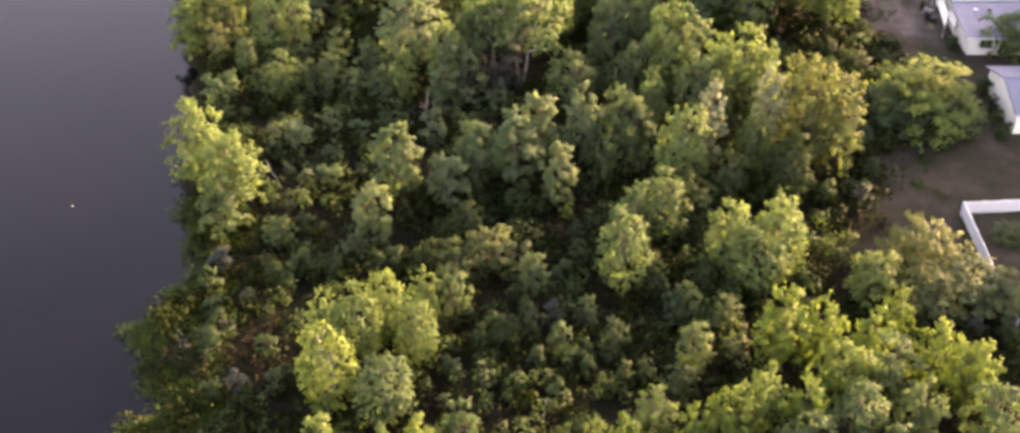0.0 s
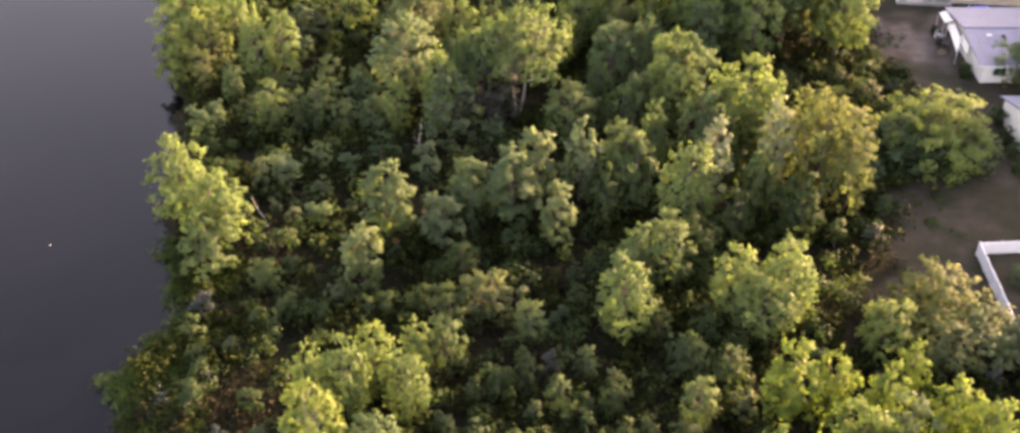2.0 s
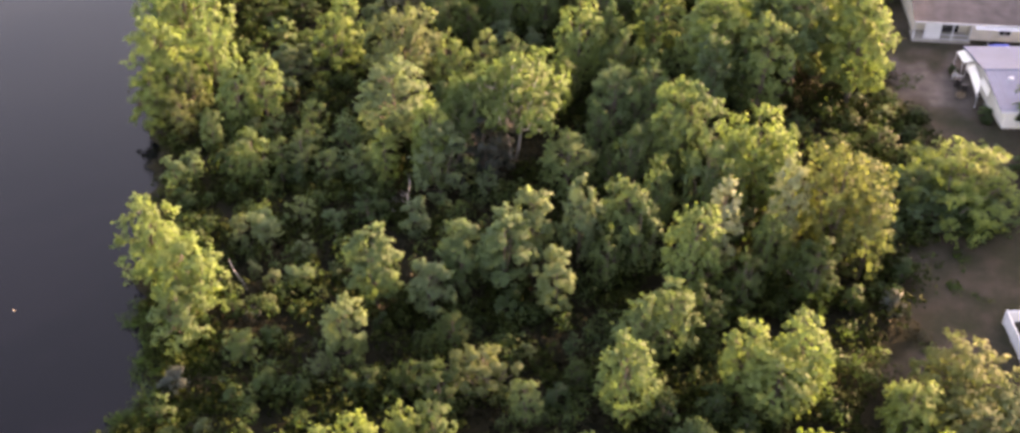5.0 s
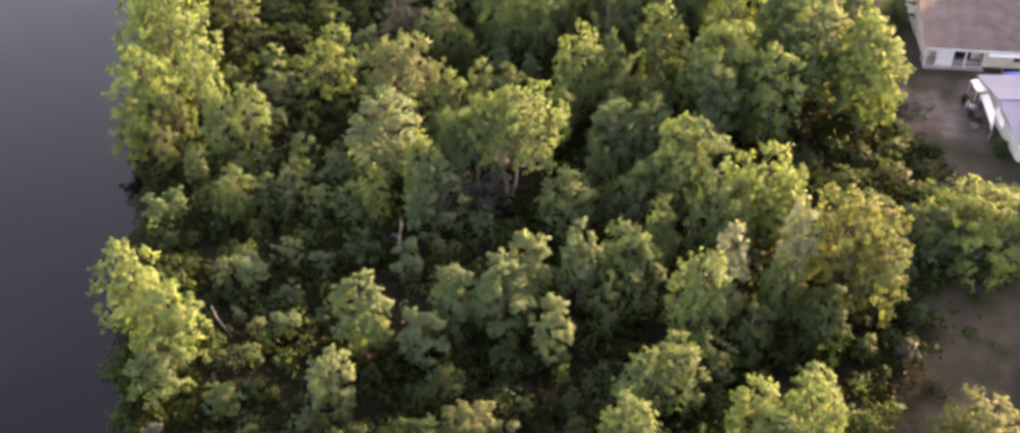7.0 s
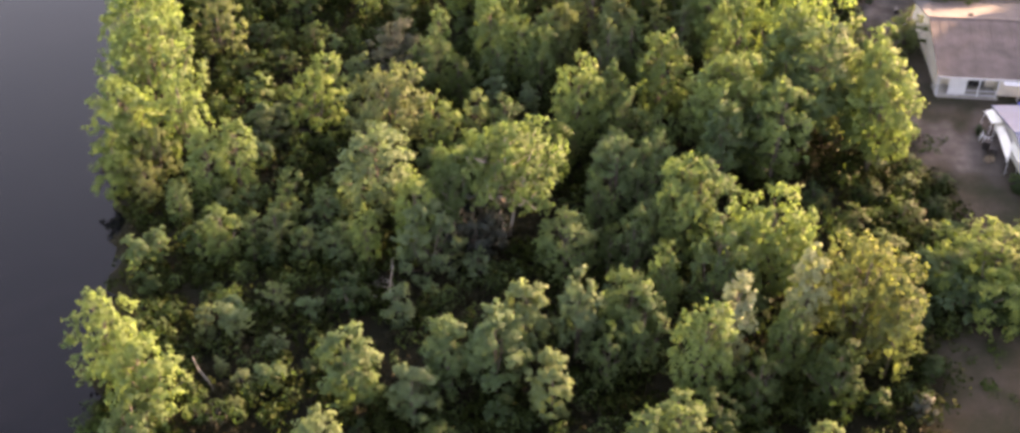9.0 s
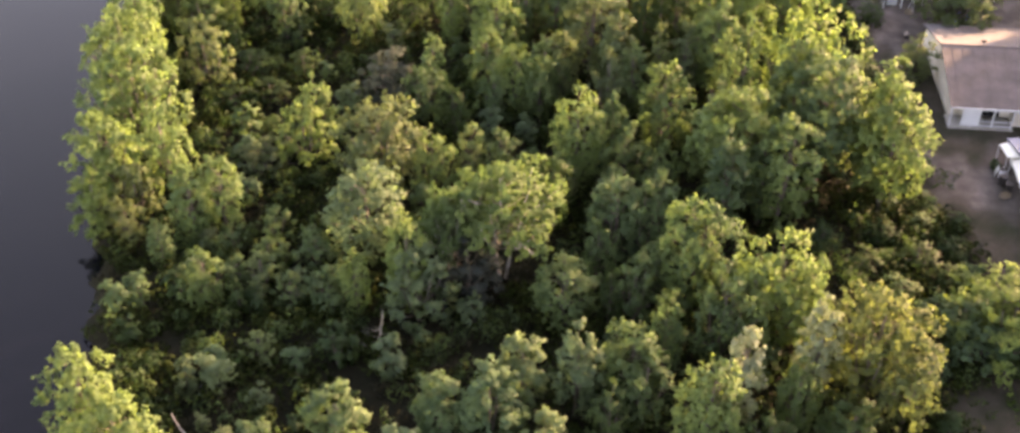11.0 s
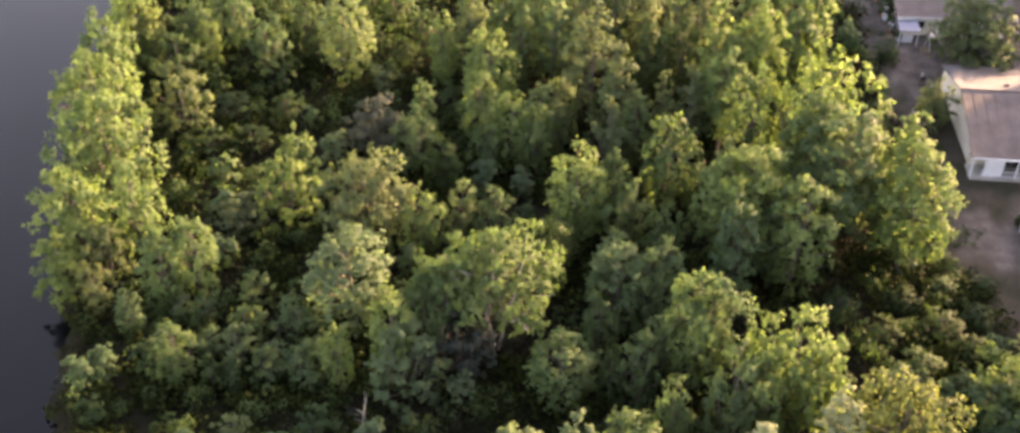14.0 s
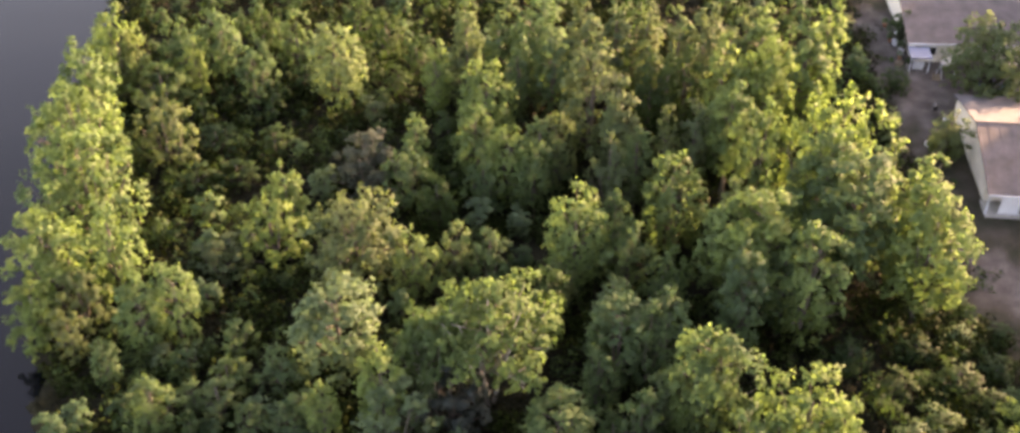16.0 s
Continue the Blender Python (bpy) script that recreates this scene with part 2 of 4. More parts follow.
def foliage(rng, tufts, count, size, narrow, loose, middle, width, height):
    """Leaves over tapered tufts, as a crown of that width and height; returns their corners and soft normals."""
    foot, way = np.array([t[0] for t in tufts]), np.array([t[1] for t in tufts])
    long, girth = np.array([t[2] for t in tufts]), np.array([t[3] for t in tufts])
    area = long * girth
    many = count * 2
    pick = rng.choice(len(area), many, p=area / area.sum())
    s = rng.beta(1.7, 1.25, many)
    d = rng.normal(size=(many, 3))
    d -= way[pick] * (d * way[pick]).sum(1)[:, None]
    d /= np.linalg.norm(d, axis=1)[:, None]
    wide = girth[pick] * 1.7 * np.sqrt(s) * (1.02 - s) ** 0.5 * rng.uniform(0.66, 1.12, many)
    pos = foot[pick] + way[pick] * (long[pick] * s * rng.uniform(0.9, 1.08, many))[:, None] + d * wide[:, None]
    heart, reach = foot + way * (long * 0.5)[:, None], np.maximum(girth, 0.36 * long)
    inside = np.zeros(many, bool)
    for k in np.argsort(-area)[:140]:
        inside |= (np.linalg.norm(pos - heart[k], axis=1) < reach[k] * 0.62) & (pick != k)
    ok = ~inside & (d[:, 2] > -0.6)
    pos, d, s, pick = pos[ok][:count], d[ok][:count], s[ok][:count], pick[ok][:count]
    n = len(pos)
    out = pos - middle
    out /= np.linalg.norm(out, axis=1)[:, None]
    face = d * (1 - s)[:, None] + way[pick] * (0.3 + 0.7 * s)[:, None]
    face /= np.linalg.norm(face, axis=1)[:, None]
    turn = face + out * 0.3 + rng.normal(size=(n, 3)) * loose + (0, 0, 0.3)
    turn /= np.linalg.norm(turn, axis=1)[:, None]
    u = np.cross(turn, rng.normal(size=(n, 3)))
    u /= np.linalg.norm(u, axis=1)[:, None]
    v = np.cross(turn, u)
    q = (size * rng.uniform(0.6, 1.35, n))[:, None]
    fold = turn * q * 0.16
    made = np.empty((n, 4, 3))
    long, wide = u * q * 0.5, v * q * 0.5 * narrow
    made[:, 0], made[:, 1] = pos + long + wide * 0.7 - fold, pos - long * 0.7 + wide + fold
    made[:, 2], made[:, 3] = pos - long - wide * 0.7 - fold, pos + long * 0.7 - wide + fold
    soft = turn * 0.42 + face * 0.5 + out * 0.5
    soft /= np.linalg.norm(soft, axis=1)[:, None]
    made = made.reshape(-1, 3)
    made[:, :2] *= width / 2 / np.quantile(np.hypot(made[:, 0], made[:, 1]), 0.965)
    made[:, 2] *= height / np.quantile(made[:, 2], 0.998)
    near = (np.hypot(made[:, 0], made[:, 1]) < 0.56 * width).reshape(-1, 4).all(1)
    return made.reshape(-1, 4, 3)[near].reshape(-1, 3), np.repeat(soft[near], 4, axis=0)


SIZES = {"broad": (11.0, 10.0, 8100, 0.313), "tall": (16.0, 8.5, 9300, 0.27), "round": (10.0, 6.5, 4250, 0.28), "column": (11.0, 5.0, 3600, 0.27), "spire": (13.0, 4.2, 3900, 0.28), "dome": (8.5, 5.6, 4250, 0.248), "pine": (10.0, 5.0, 4000, 0.32),
         "flat": (12.0, 13.0, 11500, 0.31), "low": (5.0, 4.0, 2100, 0.2), "airy": (9.0, 6.0, 3700, 0.27), "sapling": (4.0, 2.4, 480, 0.28)}
VARIANTS = {"broad": 4, "tall": 4, "round": 6, "column": 4, "spire": 4, "dome": 4, "pine": 3, "flat": 2, "low": 4, "airy": 4, "sapling": 5}
LOOK = {"low": "bush with foliage down to the ground", "tall": "tall full-crowned broadleaf tree", "broad": "large spreading broadleaf tree with a domed crown", "round": "broadleaf tree with a rounded, billowing crown", "column": "tall narrow-crowned tree", "dome": "broadleaf tree with a compact domed crown", "spire": "slender tall tree with a narrow upright crown", "pine": "pine with a soft tufted crown",
        "flat": "tall flat-topped pine on pale forked stems", "airy": "loose-crowned tree with fine foliage", "sapling": "young understory tree"}
TINT = {"bright": "light green", "yellow": "sunlit yellow-green", "mid": "green", "dark": "dark green", "olive": "olive green", "golden": "golden olive", "pale": "pale grey-green", "lime": "fresh yellow-green", "silver": "silvery pale green", "ash": "ash grey-green"}


def tree_kind(kind, seed):
    rng = np.random.default_rng(seed)
    h, w, count, size = SIZES[kind]
    base, leaders = shoots(kind, rng, h, w)
    big = boughs(kind, rng, leaders)
    tufts = sprays(rng, big, 7)
    narrow = {"pine": 0.34, "airy": 0.5, "flat": 0.5}.get(kind, 0.6)
    loose = {"pine": 0.6, "airy": 0.55}.get(kind, 0.42)
    crown = quads("crown", foliage(rng, tufts, count, size, narrow, loose, np.array([0, 0, base + (h - base) * 0.4]), w, h), LEAF["mid"])
    bark = PALE_BARK if kind == "flat" else BARK
    lean = rng.normal(size=2) * 0.02 * h
    girth = 0.014 * h + 0.016 * w
    stems = 3 if kind == "flat" else 1
    trunk = []
    for s in range(stems):
        off = np.array([math.cos(2.1 * s), math.sin(2.1 * s)]) * 1.2 * (stems > 1)
        steps = np.linspace(0, 1, 7)
        pts = [(off[0] * (0.3 + f) + lean[0] * f * f + 0.12 * math.sin(5 * f + s), off[1] * (0.3 + f) + lean[1] * f * f, -0.4 + ((0.62 if kind == "flat" else 0.8) * h + 0.4) * f) for f in steps]
        trunk.append(tube(pts, [girth * (1.25 - 0.35 * min(1, 4 * f)) * (1 - 0.72 * f) / math.sqrt(stems) for f in steps], 8))
    arms = []
    for x, y, foot, top, r in leaders:
        low = max(0.12 * h, foot - 0.2 * h if kind == "flat" else foot * 0.8)
        a, c = np.array([lean[0] * 0.1, lean[1] * 0.1, low]), np.array([x, y, foot + (top - foot) * 0.8])
        mid = a + (c - a) * (0.6, 0.6, 0.42)
        arms.append(tube([a, mid, c], [girth * 0.5, girth * 0.32, girth * 0.08], 5))
    for foot, way, long, _ in big[::8 if kind == "sapling" else 4]:
        z = max(base, foot[2] - 0.5 * math.hypot(foot[0], foot[1]))
        a = np.array([foot[0] * 0.25, foot[1] * 0.25, z])
        arms.append(tube([a, foot, foot + way * long * 0.7], [girth * 0.26, girth * 0.16, girth * 0.04], 4))
    return crown, mesh("trunk", *joined(trunk + arms), [bark], smooth=True)


KINDS = {k: [tree_kind(k, 11 + 17 * i + len(k) * 101) for i in range(n)] for k, n in VARIANTS.items()}

# ---- the land, the lake and what grows low ----
SHORE_Y = (-400, 20, 62, 65, 69, 73.6, 77, 81, 86, 91, 96, 105, 116, 121, 124, 135, 150, 175, 260, 3000)
SHORE_X = (-60, -27, -30.5, -28.7, -31, -33, -30.6, -29.1, -30.2, -32.3, -33.5, -34.5, -36.5, -38, -40, -42, -44.5, -46, -60, -900)
EDGE_Y = (-400, 60, 72, 78, 82, 85.5, 88, 93, 97.5, 103, 107, 119, 122, 131, 148, 165, 180, 260, 3000)
EDGE_X = (90, 70, 52, 36, 31, 34.3, 34.9, 36.6, 37.9, 41, 44.5, 44.8, 42, 43, 43.5, 43.5, 45, 60, 400)


def inland(x, y):
    """Metres from the water's edge, positive on land."""
    return x - np.interp(y, SHORE_Y, SHORE_X) - 0.5 * np.sin(y * 1.1) - 0.35 * np.sin(y * 2.7 + 1)


def cleared(x, y):
    """Metres into the open yards, positive inside."""
    return x - np.interp(y, EDGE_Y, EDGE_X) - 0.6 * np.sin(y * 0.9) - 0.5 * np.sin(y * 2.3 + x)


def ground_z(x, y):
    d = inland(x, y)
    up = np.clip(d * 0.16, -2.2, 0.45) + np.clip(d, 0, 75) * 0.012
    return up + np.where(d > 1, 0.10 * np.sin(x * 0.45 + 1.3 * np.sin(y * 0.21)) * np.sin(y * 0.37), 0)


def land():
    xs = np.unique(np.concatenate([np.linspace(-3000, -80, 14), np.arange(-80, 90, 1.0), np.linspace(90, 3000, 14)]))
    ys = np.unique(np.concatenate([np.linspace(-400, 50, 10), np.arange(50, 215, 1.0), np.linspace(215, 3000, 18)]))
    gx, gy = np.meshgrid(xs, ys)
    v = np.stack([gx, gy, ground_z(gx, gy)], 2).reshape(-1, 3)
    nx, ny = len(xs), len(ys)
    i = (np.arange(ny - 1)[:, None] * nx + np.arange(nx - 1)[None]).ravel()
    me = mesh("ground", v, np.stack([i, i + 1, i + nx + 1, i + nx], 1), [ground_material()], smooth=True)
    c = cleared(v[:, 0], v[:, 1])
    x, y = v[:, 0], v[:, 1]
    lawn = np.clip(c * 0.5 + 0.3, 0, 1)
    wobble = 1.5 * np.sin(x * 0.7 + y * 0.4) + 1.1 * np.sin(x * 1.7 - y * 0.9)
    yard = np.maximum(np.minimum(x - 42.0, 5.5 - np.abs(y - 127)), np.minimum(x - 43.0, 16.0 - np.abs(y - 163)))
    sand = np.clip((yard + wobble) * 0.35, 0, 1) * np.clip(c, 0, 1)
    for key, values in (("lawn", lawn), ("sand", sand)):
        me.attributes.new(key, "FLOAT", "POINT").data.foreach_set("value", values.astype(np.float32))
    tagged(new("ground", me), "brown earth with leaf litter coloured dark as if shaded, worn lawn and sandy yards", "ground", kind="structure")
    w = [(-3000, -400, 0), (200, -400, 0), (200, 3000, 0), (-3000, 3000, 0)]
    tagged(new("water", mesh("water", w, [(0, 1, 2, 3)], [water_material()])), "still dark grey-blue lake water with a faint sheen", "lake", kind="structure")


land()


def heaps(rng, xs, ys, count, size, mat, name, high, wide, narrow=0.62):
    """Many low bushes as one mass of leaves."""
    out = []
    for x, y in zip(xs, ys):
        lush = 0.5 + 0.5 * noise.noise((x * 0.17, y * 0.17, 3.0)) + rng.uniform(-0.25, 0.25)
        r, h = rng.uniform(*wide), high[0] + (high[1] - high[0]) * min(1.0, max(0.0, lush))
        z = float(ground_z(x, y))
        cs = [(x + rng.normal() * r * 0.4, y + rng.normal() * r * 0.4, z + h * k) for k in (0.35, 0.6, 0.8)]
        rs = [r * 0.8, r * 0.65, r * 0.45]
        out.append(leaves(rng, cs, rs, int(count * r * r) + 6, size, narrow, h / (2.2 * r), 0.6, 0.55, -0.3))
    return new(name, quads(name, (np.concatenate([c for c, _ in out]), np.concatenate([n for _, n in out])), mat))


def scatter(rng, n, x0, x1, y0, y1, keep):
    x, y = rng.uniform(x0, x1, n), rng.uniform(y0, y1, n)
    ok = keep(x, y)
    return x[ok], y[ok]


rng = np.random.default_rng(5)
bx, by = scatter(rng, 8600, -48, 62, 56, 196, lambda x, y: (inland(x, y) > 0.6) & (cleared(x, y) < 0.5))
brown = np.array([noise.noise((x * 0.11, y * 0.11, 7.0)) + 0.5 * noise.noise((x * 0.4, y * 0.4, 2.0)) for x, y in zip(bx, by)]) > 0.16
tagged(heaps(rng, bx[~brown], by[~brown], 23, 0.39, SHADED_SHRUB, "undergrowth", (0.6, 3.2), (0.65, 1.5), 0.75), "dense green forest undergrowth, coloured near black for the shade between the trees", "undergrowth", kind="stuff")
tagged(heaps(rng, bx[brown], by[brown], 30, 0.33, SHADED_BROWN_SHRUB, "dry_undergrowth", (0.5, 2.2), (0.6, 1.3), 0.6), "dry brown forest undergrowth, darkened for the shade between the trees", "undergrowth", kind="stuff")
bx, by = scatter(rng, 1500, 30, 62, 70, 190, lambda x, y: (cleared(x, y) > 0.4) & (cleared(x, y) < 9) & (np.sin(x * 0.5 + y * 0.33) + np.sin(y * 0.21 - x * 0.3) > 0.75) & ~((x > 47) & (y > 98)))
tagged(heaps(rng, bx, by, 60, 0.2, REED, "yard_weeds", (0.15, 0.6), (0.35, 0.8), 0.8), "low weeds and scrub at the edge of the yards", "weeds", kind="stuff")
bx, by = scatter(rng, 5200, -38, -22, 50, 92, lambda x, y: (inland(x, y) > -0.7) & (inland(x, y) < 6.5))
tagged(heaps(rng, bx, by, 34, 0.24, REED, "marsh_plants", (0.25, 0.8), (0.35, 0.7), 0.3), "green marsh plants along the water's edge", "marsh plants", kind="stuff")
bx, by = scatter(rng, 900, -30, -4, 66, 120, lambda x, y: ((x + 26.0) ** 2 / 5 + (y - 71.0) ** 2 / 12 < 1) | ((x + 26.4) ** 2 + (y - 98.9) ** 2 < 1.6) | ((x + 22.6) ** 2 + (y - 98.5) ** 2 < 1.4) | ((x + 22.7) ** 2 + (y - 103.0) ** 2 < 1.2) | ((x + 21.5) ** 2 + (y - 89.2) ** 2 < 1.6) | ((x + 10.3) ** 2 + (y - 104) ** 2 < 3))
tagged(heaps(rng, bx, by, 70, 0.26, TWIGS, "dry_brush", (0.9, 1.9), (0.4, 0.8), 0.22), "patches of dry grey leafless brush", "brush", kind="stuff")

# ---- the trees: kind, tint, place, height and crown width in metres ----
STANDING = []


def plant(kind, tint, x, y, h, w, label="", bark=None):
    if kind in ("tall", "round", "column") and h > 2.7 * w:
        kind = "spire"
    made = KINDS[kind]
    crown, trunk = made[len(STANDING) % len(made)]
    h0, w0 = SIZES[kind][:2]
    z = float(ground_z(x, y))
    tree = new({"pine": "pine_tree", "flat": "pine_tree", "low": "bush", "sapling": "sapling"}.get(kind, "tree"))
    stem = part("trunk", trunk, tree)
    if bark:
        stem.material_slots[0].link = "OBJECT"
        stem.material_slots[0].material = bark
    c = part("crown", crown, tree)
    c.material_slots[0].link = "OBJECT"
    c.material_slots[0].material = LEAF[tint]
    turn = (len(STANDING) * 137.5) % 360
    tree.matrix_world = Matrix.LocRotScale((x, y, z - 0.05), Euler((0, 0, radians(turn))), (w / w0, w / w0, h / h0))
    STANDING.append((x, y, w))
    return tagged(tree, label or TINT[tint] + " " + LOOK[kind], {"pine": "pine", "flat": "pine", "low": "bush", "sapling": "sapling"}.get(kind, "tree"), {"low": "bushes of the lakeside wood", "sapling": "young trees of the lakeside wood"}.get(kind, "trees of the lakeside wood"))


plant("round", "bright", -39.0, 156.8, 12.4, 6.5)
plant("round", "bright", -40.1, 149.7, 12.4, 6.2)
plant("broad", "bright", -39.3, 142.1, 12.4, 9.3)
plant("broad", "bright", -36.2, 133.4, 12.4, 11.1)
plant("round", "bright", -37.1, 124.6, 10.4, 8.0)
plant("round", "bright", -31.2, 124.9, 11.4, 5.8)
plant("airy", "olive", -37.6, 156.6, 9.4, 4.8)
plant("airy", "olive", -31.6, 144.3, 9.4, 6.4)
plant("round", "mid", -33.0, 159.4, 9.4, 5.7)
plant("round", "mid", -29.3, 161.1, 9.4, 5.9)
plant("airy", "mid", -24.7, 155.9, 7.4, 5.4)
plant("airy", "mid", -21.0, 162.2, 8.4, 4.8)
plant("dome", "pale", -16.0, 156.3, 10.4, 6.5)
plant("airy", "ash", -11.0, 139.3, 8.4, 7.3)
plant("round", "bright", -17.9, 134.0, 8.6, 4.6)
plant("airy", "bright", -18.6, 129.4, 8.2, 6.2)
plant("broad", "olive", -10.7, 126.8, 9.6, 9.4)
plant("round", "bright", -5.6, 124.8, 8.4, 5.0)
plant("dome", "pale", -11.0, 116.2, 10.2, 8.0)
plant("flat", "mid", -3.2, 112.2, 10.4, 6.6)
plant("airy", "ash", -1.8, 110.1, 7.4, 6.1)
plant("flat", "mid", 1.1, 112.7, 12.2, 11.7)
plant("column", "yellow", -6.9, 108.6, 10.9, 4.2)
plant("airy", "pale", -6.0, 107.4, 8.6, 7.0)
plant("column", "bright", -27.8, 118.7, 8.4, 4.2)
plant("column", "bright", -25.1, 119.8, 8.9, 4.2)
plant("round", "mid", -24.6, 109.1, 6.6, 4.8)
plant("column", "bright", -11.4, 108.1, 7.4, 2.9)
plant("round", "bright", -6.3, 140.6, 9.4, 2.9)
plant("round", "mid", -7.0, 137.4, 8.4, 5.3)
plant("round", "dark", -4.0, 134.0, 7.4, 4.0)
plant("round", "bright", -4.7, 152.6, 10.4, 3.4)
plant("airy", "olive", -1.7, 155.6, 10.4, 5.5)
plant("dome", "bright", 0.3, 147.2, 11.2, 6.2)
plant("dome", "bright", -0.5, 142.6, 9.0, 5.2)
plant("round", "mid", 0.2, 136.4, 8.2, 4.2)
plant("airy", "olive", -22.6, 129.3, 4.4, 4.9)
plant("airy", "pale", -1.9, 126.6, 7.4, 3.8)
plant("airy", "mid", 1.0, 125.9, 7.4, 4.5)
plant("dome", "mid", 5.9, 157.0, 12.4, 6.9)
plant("column", "mid", 7.1, 152.6, 11.4, 4.6)
plant("column", "olive", 10.8, 146.0, 13.4, 6.5)
plant("column", "dark", 16.0, 157.0, 12.4, 5.3)
plant("column", "dark", 16.7, 147.2, 12.4, 3.9)
plant("column", "dark", 20.5, 147.8, 12.4, 4.7)
# Light tints on these far right trees also carry the glare there.
plant("tall", "bright", 23.3, 144.6, 15.4, 4.0)
plant("tall", "bright", 27.6, 144.0, 15.4, 5.8)
plant("tall", "bright", 27.8, 149.9, 15.4, 5.0)
plant("tall", "bright", 32.0, 148.8, 15.4, 5.4)
plant("tall", "bright", 34.5, 151.1, 16.4, 4.5)
plant("broad", "bright", 31.2, 131.8, 17.0, 11.2)
plant("tall", "mid", 29.9, 128.5, 15.4, 6.7)
plant("tall", "bright", 23.4, 139.3, 13.4, 5.9)
plant("airy", "mid", 25.5, 134.2, 14.4, 4.9)
plant("airy", "olive", 34.7, 127.9, 13.4, 5.7)
plant("tall", "bright", 37.0, 124.4, 15.6, 5.6)
plant("tall", "bright", 37.2, 121.2, 14.6, 7.6)
plant("round", "olive", 21.5, 126.1, 12.4, 3.6)
plant("dome", "bright", 22.3, 123.8, 12.4, 7.5)
plant("column", "bright", 27.0, 118.8, 13.4, 6.0)
plant("column", "mid", 25.5, 120.2, 11.4, 4.1)
plant("dome", "bright", 8.5, 126.4, 11.4, 5.7)
plant("airy", "mid", 11.9, 127.4, 10.4, 3.8)
plant("dome", "mid", 17.4, 130.8, 11.4, 5.9)
plant("airy", "olive", 12.1, 135.9, 10.4, 5.3)
plant("round", "mid", 5.7, 139.8, 9.4, 6.2)
plant("column", "olive", 13.4, 141.2, 12.4, 4.5)
plant("round", "dark", 5.9, 120.1, 8.4, 3.7)
plant("round", "dark", 15.2, 119.4, 9.4, 4.3)
plant("column", "mid", 11.4, 117.4, 8.4, 4.9)
plant("airy", "mid", 13.7, 113.5, 10.4, 4.5)
plant("dome", "bright", 16.7, 108.0, 12.4, 5.4)
plant("round", "mid", 9.5, 110.8, 8.4, 3.4)
plant("airy", "mid", 12.4, 105.7, 9.4, 4.4)
plant("broad", "yellow", 23.8, 104.1, 11.6, 8.8)
plant("round", "bright", 21.5, 102.3, 10.9, 4.3)
plant("round", "bright", 26.2, 103.1, 10.6, 4.1)
plant("round", "mid", 19.0, 101.2, 11.9, 5.7)
plant("column", "silver", 19.4, 93.8, 12.0, 3.7)
plant("round", "silver", 25.6, 96.9, 11.8, 3.7)
plant("broad", "golden", 30.3, 97.6, 12.0, 8.8)
plant("round", "golden", 32.3, 94.2, 10.2, 6.0)
plant("dome", "mid", 23.7, 93.9, 8.4, 3.8)
plant("dome", "bright", 16.7, 91.7, 10.4, 5.5)
plant("dome", "mid", 14.4, 100.3, 9.4, 3.2)
plant("round", "mid", 11.4, 97.3, 9.4, 5.5)
plant("round", "mid", 12.3, 94.9, 8.4, 5.3)
plant("pine", "pale", 7.1, 96.0, 9.9, 4.3)
plant("pine", "pale", 2.9, 95.9, 9.4, 3.9)
plant("pine", "pale", 4.8, 89.4, 7.9, 3.9)
plant("column", "mid", 6.5, 106.7, 7.4, 6.0)
plant("column", "mid", 11.4, 113.9, 10.4, 5.8)
plant("column", "mid", 15.0, 114.6, 10.4, 4.2)
plant("round", "mid", 18.0, 108.3, 12.4, 6.7)
plant("airy", "pale", 14.7, 108.6, 8.4, 4.2)
plant("round", "mid", 21.3, 117.0, 12.9, 4.4)
plant("tall", "bright", 23.3, 122.2, 14.4, 8.2)
plant("tall", "mid", 31.6, 124.9, 15.4, 8.6)
plant("dome", "mid", 13.9, 84.4, 8.4, 5.4)
plant("round", "mid", 11.4, 82.8, 8.0, 5.0)
plant("airy", "mid", 9.5, 92.8, 7.4, 3.5)
plant("round", "dark", 20.9, 89.6, 7.4, 4.6)
plant("round", "dark", 26.9, 89.9, 8.4, 5.1)
plant("round", "dark", 17.1, 86.4, 6.4, 4.5)
plant("airy", "mid", 24.8, 84.8, 5.4, 3.9)
plant("broad", "yellow", 43.3, 103.0, 8.0, 11.3)
plant("low", "mid", 41.2, 101.9, 4.4, 7.6)
plant("low", "mid", 46.3, 101.7, 4.4, 7.3)
plant("low", "dark", 44.1, 101.7, 3.4, 6.9)
plant("round", "mid", 39.7, 103.8, 5.4, 5.8)
plant("round", "olive", 47.0, 106.0, 5.9, 5.9)
plant("round", "bright", -30.7, 93.8, 10.4, 6.4)
plant("round", "bright", -26.7, 89.8, 9.2, 6.9)
plant("round", "mid", -27.1, 87.0, 6.4, 6.1)
plant("dome", "mid", 9.7, 77.4, 9.6, 5.2)
plant("dome", "bright", 19.6, 79.6, 8.4, 5.0)
plant("dome", "bright", 23.9, 80.0, 8.9, 5.4)
plant("dome", "bright", 21.7, 78.1, 6.9, 6.2)
plant("round", "lime", 22.2, 68.3, 8.4, 5.4)
plant("round", "lime", 25.2, 68.0, 8.4, 4.1)
plant("broad", "golden", 36.4, 78.7, 6.4, 7.7)
